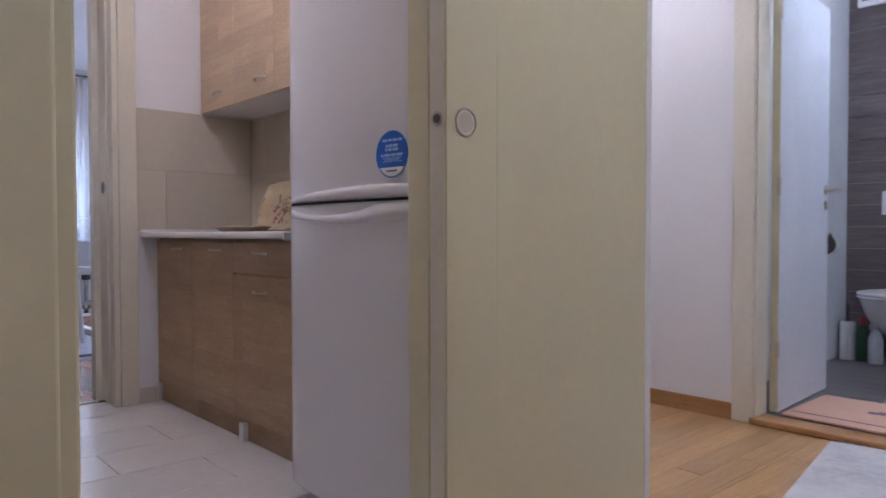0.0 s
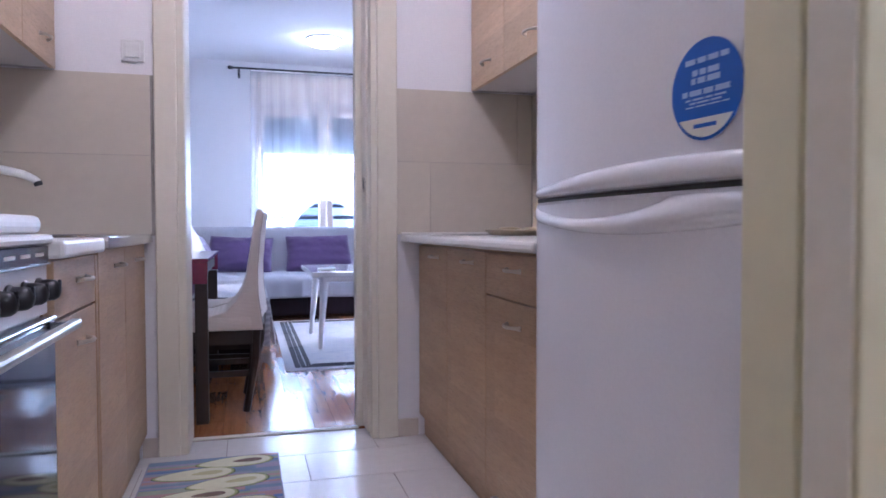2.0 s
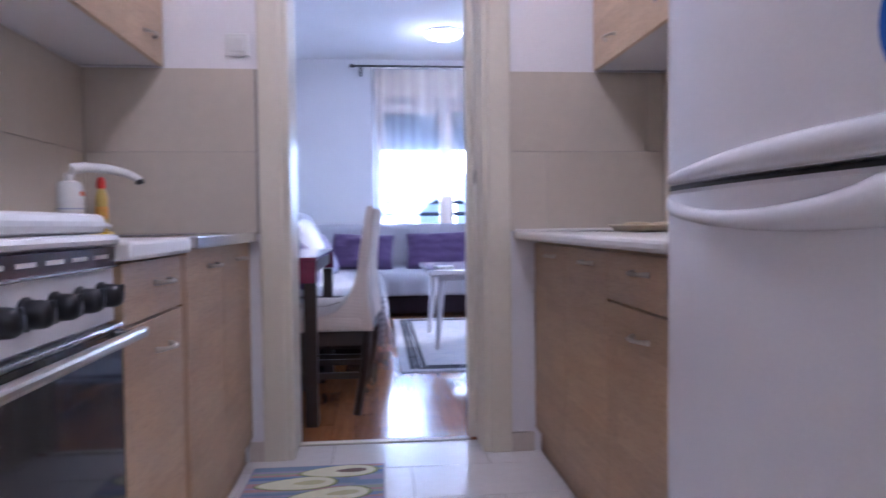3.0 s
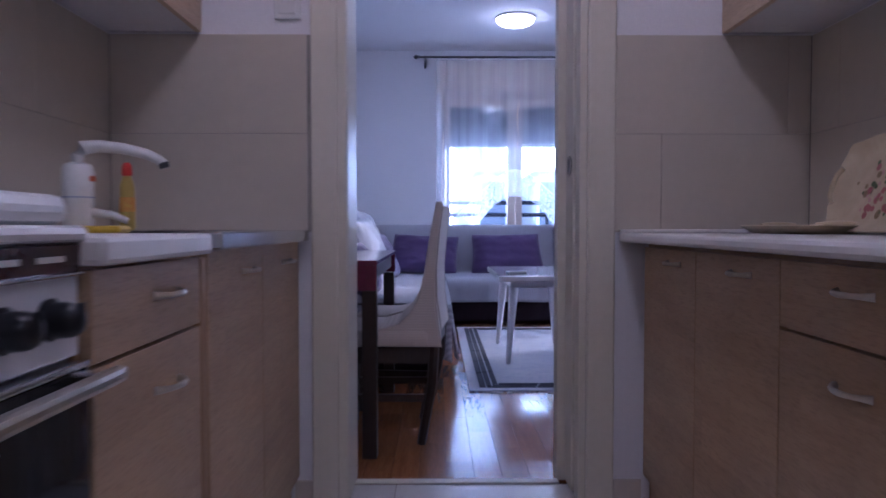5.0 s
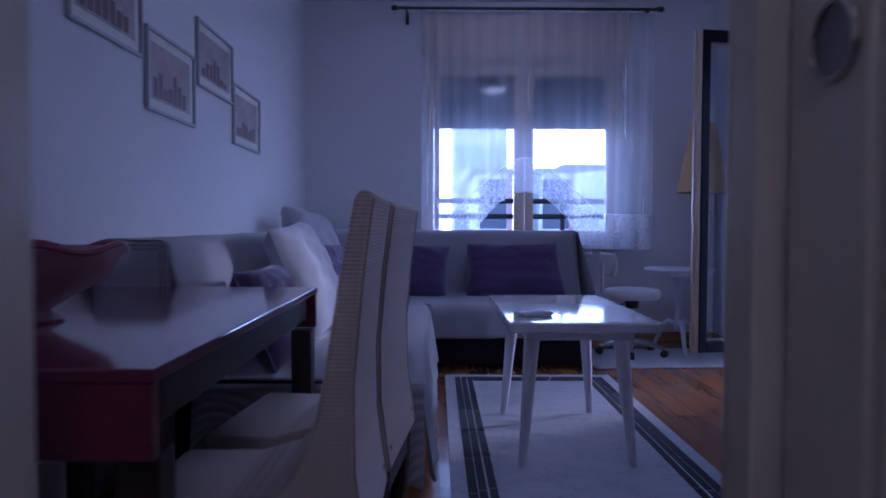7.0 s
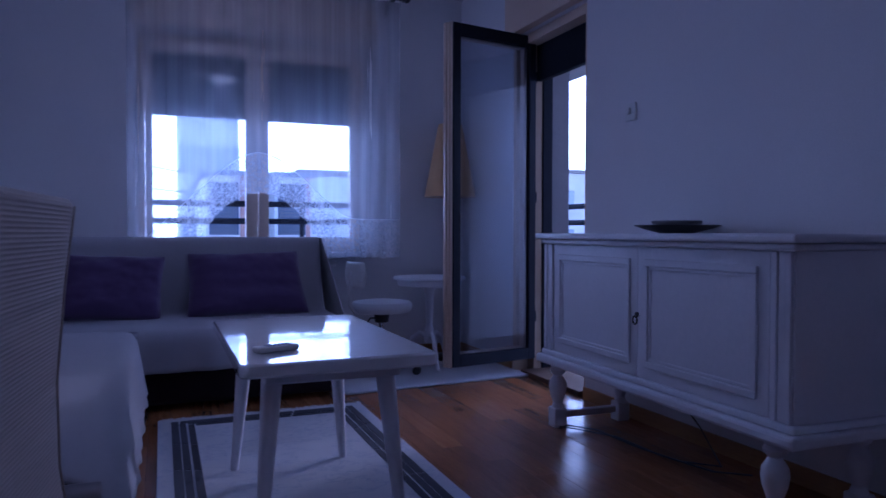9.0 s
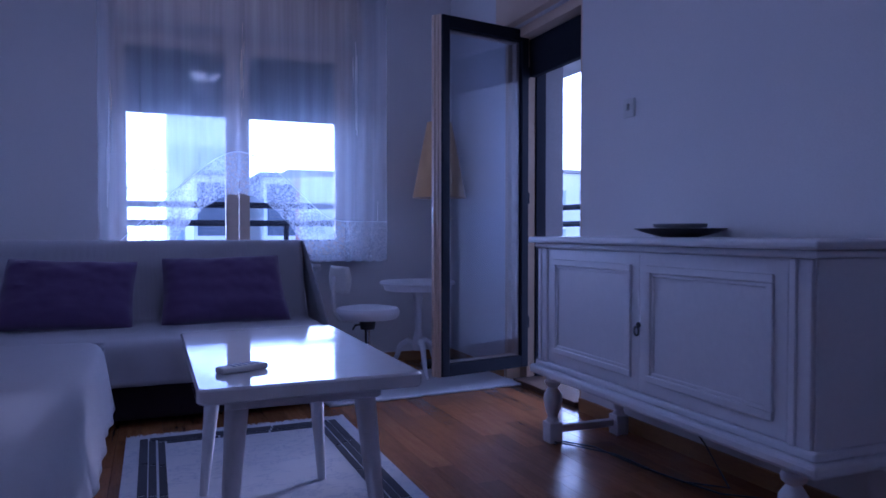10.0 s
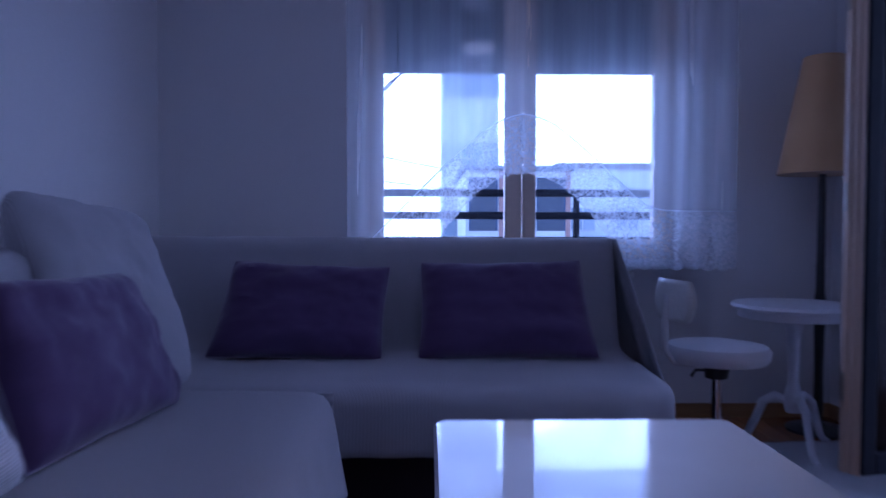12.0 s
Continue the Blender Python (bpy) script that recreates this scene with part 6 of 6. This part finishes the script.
part("shaft", rod(bmesh.new(), (0, 0, 0), (0, 0, 10.8), 0.15, 0.10), surface("pole_concrete", (0.4, 0.4, 0.4), None, 0.9, bumpy=0.2), pole, "", True)
for k, (z0, z1) in enumerate(((6.1, 3.2), (4.6, 2.5))):
    wr = thing("overhead_cable", "thin black cable strung across the street", "cable", (0, 26, 0), group="street cables")
    part("strand", tube(bmesh.new(), [(-9 + i * 1.13, i * 0.705, z0 + (z1 - z0) * i / 10 - 0.5 * math.sin(math.pi * i / 10)) for i in range(11)], 0.02, 6), BLACK, wr, "", True)
structure("ground", boxes((-400, -400, -4.4, 400, 400, -4.2)), surface("asphalt_and_ground", (0.16, 0.16, 0.15), (0.10, 0.11, 0.08), 0.9, coarse=0.3, bumpy=0.3), "grey street and yard below the flat", "ground")


def house(label, at, size, colour, storeys, bays):
    """A plain block of flats with window openings on the side that looks at the flat."""
    w, d, h = size
    ob = thing("apartment_building", label, "building", at)
    part("wall", boxes((-w / 2, 0, 0, w / 2, d, h)), surface("facade", colour, None, 0.85, coarse=0.3, fine=8, bumpy=0.1), ob)
    part("roof", boxes((-w / 2 - 0.3, -0.3, h, w / 2 + 0.3, d + 0.3, h + 0.3)), surface("roof_slab", (0.3, 0.27, 0.26), None, 0.8), ob)
    gm = surface("far_window_glass", (0.28, 0.34, 0.42), (0.36, 0.42, 0.5), 0.15, coarse=0.5, bumpy=0)
    fm = surface("far_window_frame", (0.7, 0.7, 0.72), None, 0.5, bumpy=0)
    for s in range(storeys):
        for b in range(bays):
            x = -w / 2 + (b + 0.5) * w / bays
            z = 1.0 + s * (h - 0.6) / storeys
            wd = part("window", boxes((x - 0.75, -0.06, z, x + 0.75, 0.0, z + 1.4)), fm, ob)
            for k in (-1, 1):
                part("pane", boxes((x + k * 0.36 - 0.32, -0.075, z + 0.08, x + k * 0.36 + 0.32, -0.06, z + 1.32)), gm, wd)
    return ob
house("pale block of flats across the street", (3.1, 42, -4.2), (2.9, 10, 19), (0.88, 0.89, 0.9), 5, 2)
house("low pale blue house across the street", (13.5, 45, -4.2), (10, 9, 8.6), (0.86, 0.89, 0.93), 2, 4)
lo = thing("apartment_building", "low white house with brick piers and dark louvred shutters", "building", (2.2, 33, -4.2))
RENDER = surface("white_house_render", (0.86, 0.86, 0.86), None, 0.85, coarse=0.4, fine=8, bumpy=0.1)
part("wall", boxes((0.15, 0, 0, 1.72, 8, 7.5)), RENDER, lo)
part("wall", boxes((2.90, 0, 0, 4.40, 8, 7.5)), RENDER, lo)
part("courtyard_wall", boxes((1.72, 3.8, 0, 2.90, 4.0, 4.9)), RENDER, lo)
part("roof", boxes((-0.05, -0.3, 7.5, 1.9, 8.3, 7.66)), surface("grey_roof_edge", (0.3, 0.33, 0.4), None, 0.7), lo, "grey roof edge")
part("roof", boxes((2.7, -0.3, 7.5, 4.6, 8.3, 7.66)), surface("grey_roof_edge", (0.3, 0.33, 0.4), None, 0.7), lo)
LOUVRE = surface("dark_blue_louvre", (0.05, 0.08, 0.15), (0.07, 0.10, 0.18), 0.5, bumpy=0)
PIER = surface("brick_pier", (0.42, 0.24, 0.20), (0.50, 0.32, 0.27), 0.85, coarse=2, fine=14, bumpy=0.4)
for x in (1.50, 4.20):
    part("brick_pier", boxes((x, -0.08, 0, x + 0.18, 0.0, 7.5)), PIER, lo, "reddish brick pier")
for x in (0.29, 3.03):
    for z in (1.2, 5.05):
        sh = part("shutter", boxes((x, -0.05, z, x + 0.06, 0.0, z + 2.15), (x + 1.09, -0.05, z, x + 1.15, 0.0, z + 2.15), (x + 0.06, -0.012, z, x + 1.09, 0.0, z + 2.15)), LOUVRE, lo, "dark blue louvred shutter")
        for i in range(15):
            part("slat", boxes((x + 0.06, -0.04, z + 0.02 + i * 0.142, x + 1.09, -0.014, z + 0.125 + i * 0.142)), SHUTTER, sh)
house("white block of flats further down the street", (34, 52, -4.2), (14, 10, 10), (0.78, 0.78, 0.8), 3, 5)


def tree(label, at, height, seedv, leafy=0.4):
    rs = random.Random(seedv)
    ob = thing("tree", label, "tree", at, group="street trees")
    bm, tips = bmesh.new(), []
    def limb(p, d, length, r, depth):
        pts = [p]
        for i in range(4):
            d = (d + Vector((rs.uniform(-0.25, 0.25), rs.uniform(-0.25, 0.25), rs.uniform(-0.05, 0.18)))).normalized()
            pts.append(pts[-1] + d * length / 4)
        tube(bm, pts, [r * (1 - 0.13 * i) for i in range(5)], 6)
        if depth:
            for k in range(3 if depth > 1 else 4):
                q = pts[rs.choice((2, 3, 4))]
                nd = (d + Vector((rs.uniform(-1, 1), rs.uniform(-1, 1), rs.uniform(-0.1, 0.7)))).normalized()
                limb(q, nd, length * rs.uniform(0.55, 0.75), r * 0.5, depth - 1)
        else:
            tips.append(pts[-1])
    limb(Vector((0, 0, -0.05)), Vector((0, 0, 1)), height * 0.45, height * 0.022, 4)
    part("trunk", bm, surface("bark", (0.10, 0.08, 0.07), (0.16, 0.13, 0.11), 0.9, coarse=6, bumpy=0.6), ob)
    lb = bmesh.new()
    for p in tips:
        if rs.random() < leafy:
            for k in range(8):
                c = p + Vector([rs.gauss(0, 0.14) for _ in range(3)])
                a, b = Vector([rs.uniform(-1, 1) for _ in range(3)]).normalized() * 0.06, Vector([rs.uniform(-1, 1) for _ in range(3)]).normalized() * 0.03
                lb.faces.new([lb.verts.new(c + v) for v in (-a, b, a, -b)])
    part("crown", lb, surface("leaves", (0.08, 0.13, 0.04), (0.12, 0.15, 0.05), 0.7, bumpy=0), ob)
    return ob
tree("bare winter street tree across from the window", (-1.5, 20.0, -4.2), 12.5, 4, 0.06)
tree("leafy street tree beside the balcony", (8.0, 14.4, -4.2), 10, 9, 0.9)

# ---- tiles and planks ----
def shared(name, bm, material):
    me = bpy.data.meshes.new(name)
    bm.to_mesh(me)
    bm.free()
    me.materials.append(material)
    return me
def piece(name, me, parent, at, turn=0):
    ob = new(name, me)
    ob.parent = parent
    ob.location = at
    ob.rotation_euler = (0, 0, radians(turn))
    return ob


# kitchen floor tiles
kf = structure("floor_kitchen", boxes((KX0, 0.20, -0.011, KX1, KY1 + 0.16, -0.004)), GROUT, "pale glazed tiles on the kitchen floor", "floor")
TX, TY = 0.60, 0.30
cache = {}
y, row = 0.62, 0
while y < KY1 + 0.159:
    y1 = min(y + TY, KY1 + 0.159)
    x = KX0 - (0.0 if row % 2 else 0.30)
    while x < KX1:
        a, b = max(x, KX0), min(x + TX, KX1)
        if b - a > 0.02:
            if y >= KY1 - 0.001:
                a, b = max(a, DX0), min(b, DX1)
            if b - a > 0.01:
                key = (round(b - a, 3), round(y1 - y, 3))
                if key not in cache:
                    cache[key] = shared("tile", boxes((0.0015, 0.0015, -0.004, key[0] - 0.0015, key[1] - 0.0015, 0.0), bevel=0.0012), FTILE)
                piece("tile", cache[key], kf, (a, y, 0))
        x += TX
    y, row = y1, row + 1

# splashback tiles
def splash(name, label, plane, lo, hi, fixed, facing, cut=None):
    ob = thing(name, label, "wall tiles", kind="structure")
    for r in range(2):
        z0, z1 = 0.875 + r * 0.312, 0.875 + (r + 1) * 0.312
        s = lo - 0.62 + cut[r]
        while s < hi:
            a, b = max(s, lo), min(s + 0.62, hi)
            if b - a > 0.02:
                w = round(b - a, 3)
                if plane == "y":
                    me = shared("tile", boxes((0.0008, -0.009, 0.0008, w - 0.0008, 0.0, 0.3112), bevel=0.001), WTILE)
                    piece("tile", me, ob, (a, fixed, z0))
                else:
                    sg = 0.009 * facing
                    me = shared("tile", boxes((min(0, sg), 0.0008, 0.0008, max(0, sg), w - 0.0008, 0.3112), bevel=0.001), WTILE)
                    piece("tile", me, ob, (fixed, a, z0))
            s += 0.62
    return ob
splash("splashback_far_side", "beige wall tiles behind the sink's end", "y", KX0 + 0.01, 0.107, KY1, -1, (0.62, 0.62))
splash("splashback_far_side_two", "beige wall tiles at the worktop's end", "y", 1.073, KX1 - 0.01, KY1, -1, (0.147, 0.55))
splash("splashback_sink", "beige wall tiles behind cooker and sink", "x", 1.2, KY1 - 0.01, KX0, 1, (0.5, 0.3))
splash("splashback_worktop", "beige wall tiles behind the worktop", "x", 1.55, KY1 - 0.01, KX1, -1, (0.4, 0.2))
structure("splash_grout", boxes((KX0, KY1 - 0.006, 0.875, 0.107, KY1 - 0.0005, 1.498), (1.073, KY1 - 0.006, 0.875, KX1, KY1 - 0.0005, 1.498), (KX0 + 0.0005, 1.2, 0.875, KX0 + 0.006, KY1 - 0.006, 1.498), (KX1 - 0.006, 1.55, 0.875, KX1 - 0.0005, KY1 - 0.006, 1.498)), GROUT, "grout between the wall tiles", "grout")

# living room parquet: strips along y
def parquet(name, label, x0, x1, y0, y1, w, l, along, material):
    ob = thing(name, label, "floor", kind="structure")
    meshes = {}
    a0, a1, b0, b1 = (x0, x1, y0, y1) if along == "y" else (y0, y1, x0, x1)
    a, row = a0, 0
    while a < a1 - 0.005:
        aw = round(min(w, a1 - a), 3)
        b = b0 - (row * 0.37 * l) % l
        while b < b1:
            s, e = max(b, b0), min(b + l, b1)
            if e - s > 0.02:
                ln = round(e - s, 2)
                key = (aw, ln)
                if key not in meshes:
                    g = 0.0006
                    spec = (g, g, -0.012, aw - g, ln - g, 0.0) if along == "y" else (g, g, -0.012, ln - g, aw - g, 0.0)
                    meshes[key] = shared("plank", boxes(spec), material)
                piece("plank", meshes[key], ob, (a, s, 0) if along == "y" else (s, a, 0))
            b += l
        a += w
        row += 1
    return ob
parquet("floor_living", "varnished reddish oak parquet in the living room", LX0, LX1, KY1 + 0.20, LY1, 0.10, 0.62, "y", PARQUET)
parquet("floor_hall", "pale varnished oak strips in the hall", 0.3, HX1, -1.9, 0.62, 0.10, 0.75, "x", PARQUET_X)
parquet("floor_corridor", "pale varnished oak strips in the corridor", KX1 + 0.028, HX1, 0.62, KY1, 0.10, 0.75, "x", PARQUET_X)
parquet("floor_hall_entry", "pale varnished oak strips by the entrance", HX0, 0.3, -1.9, 0.62, 0.13, 0.80, "x", PARQUET_X)

# bathroom tiles with a wood look
BT = wood("grey_brown_wood_look_tile", (0.20, 0.165, 0.16), (0.10, 0.08, 0.08), (6, 0.6, 6), 0.3, vary=0.15)
wb = structure("wall_bath_back", boxes((5.25, -0.72, -0.01, 5.37, 1.36, TOP)), GROUT, "wood-look tiles on the bathroom's back wall", "wall")
me = shared("tile", boxes((-0.008, 0.002, 0.002, 0, 0.598, 0.148), bevel=0.0015), BT)
for r in range(18):
    for k in range(3):
        piece("tile", me, wb, (5.25, 0.638 - k * 0.60, r * 0.15))
fbt = structure("floor_bath", boxes((HX1 + 0.10, -0.6, -0.011, 5.25, 1.24, -0.004)), GROUT, "grey wood-look tiles on the bathroom floor", "floor")
BF = wood("grey_wood_look_floor_tile", (0.22, 0.20, 0.20), (0.13, 0.115, 0.115), (6, 0.6, 6), 0.3, vary=0.12)
me = shared("tile", boxes((0.0015, 0.0015, -0.004, 0.152, 0.611, 0.0)), BF)
for r in range(14):
    for k in range(3):
        piece("tile", me, fbt, (HX1 + 0.11 + r * 0.1525, -0.6 + k * 0.613, 0))
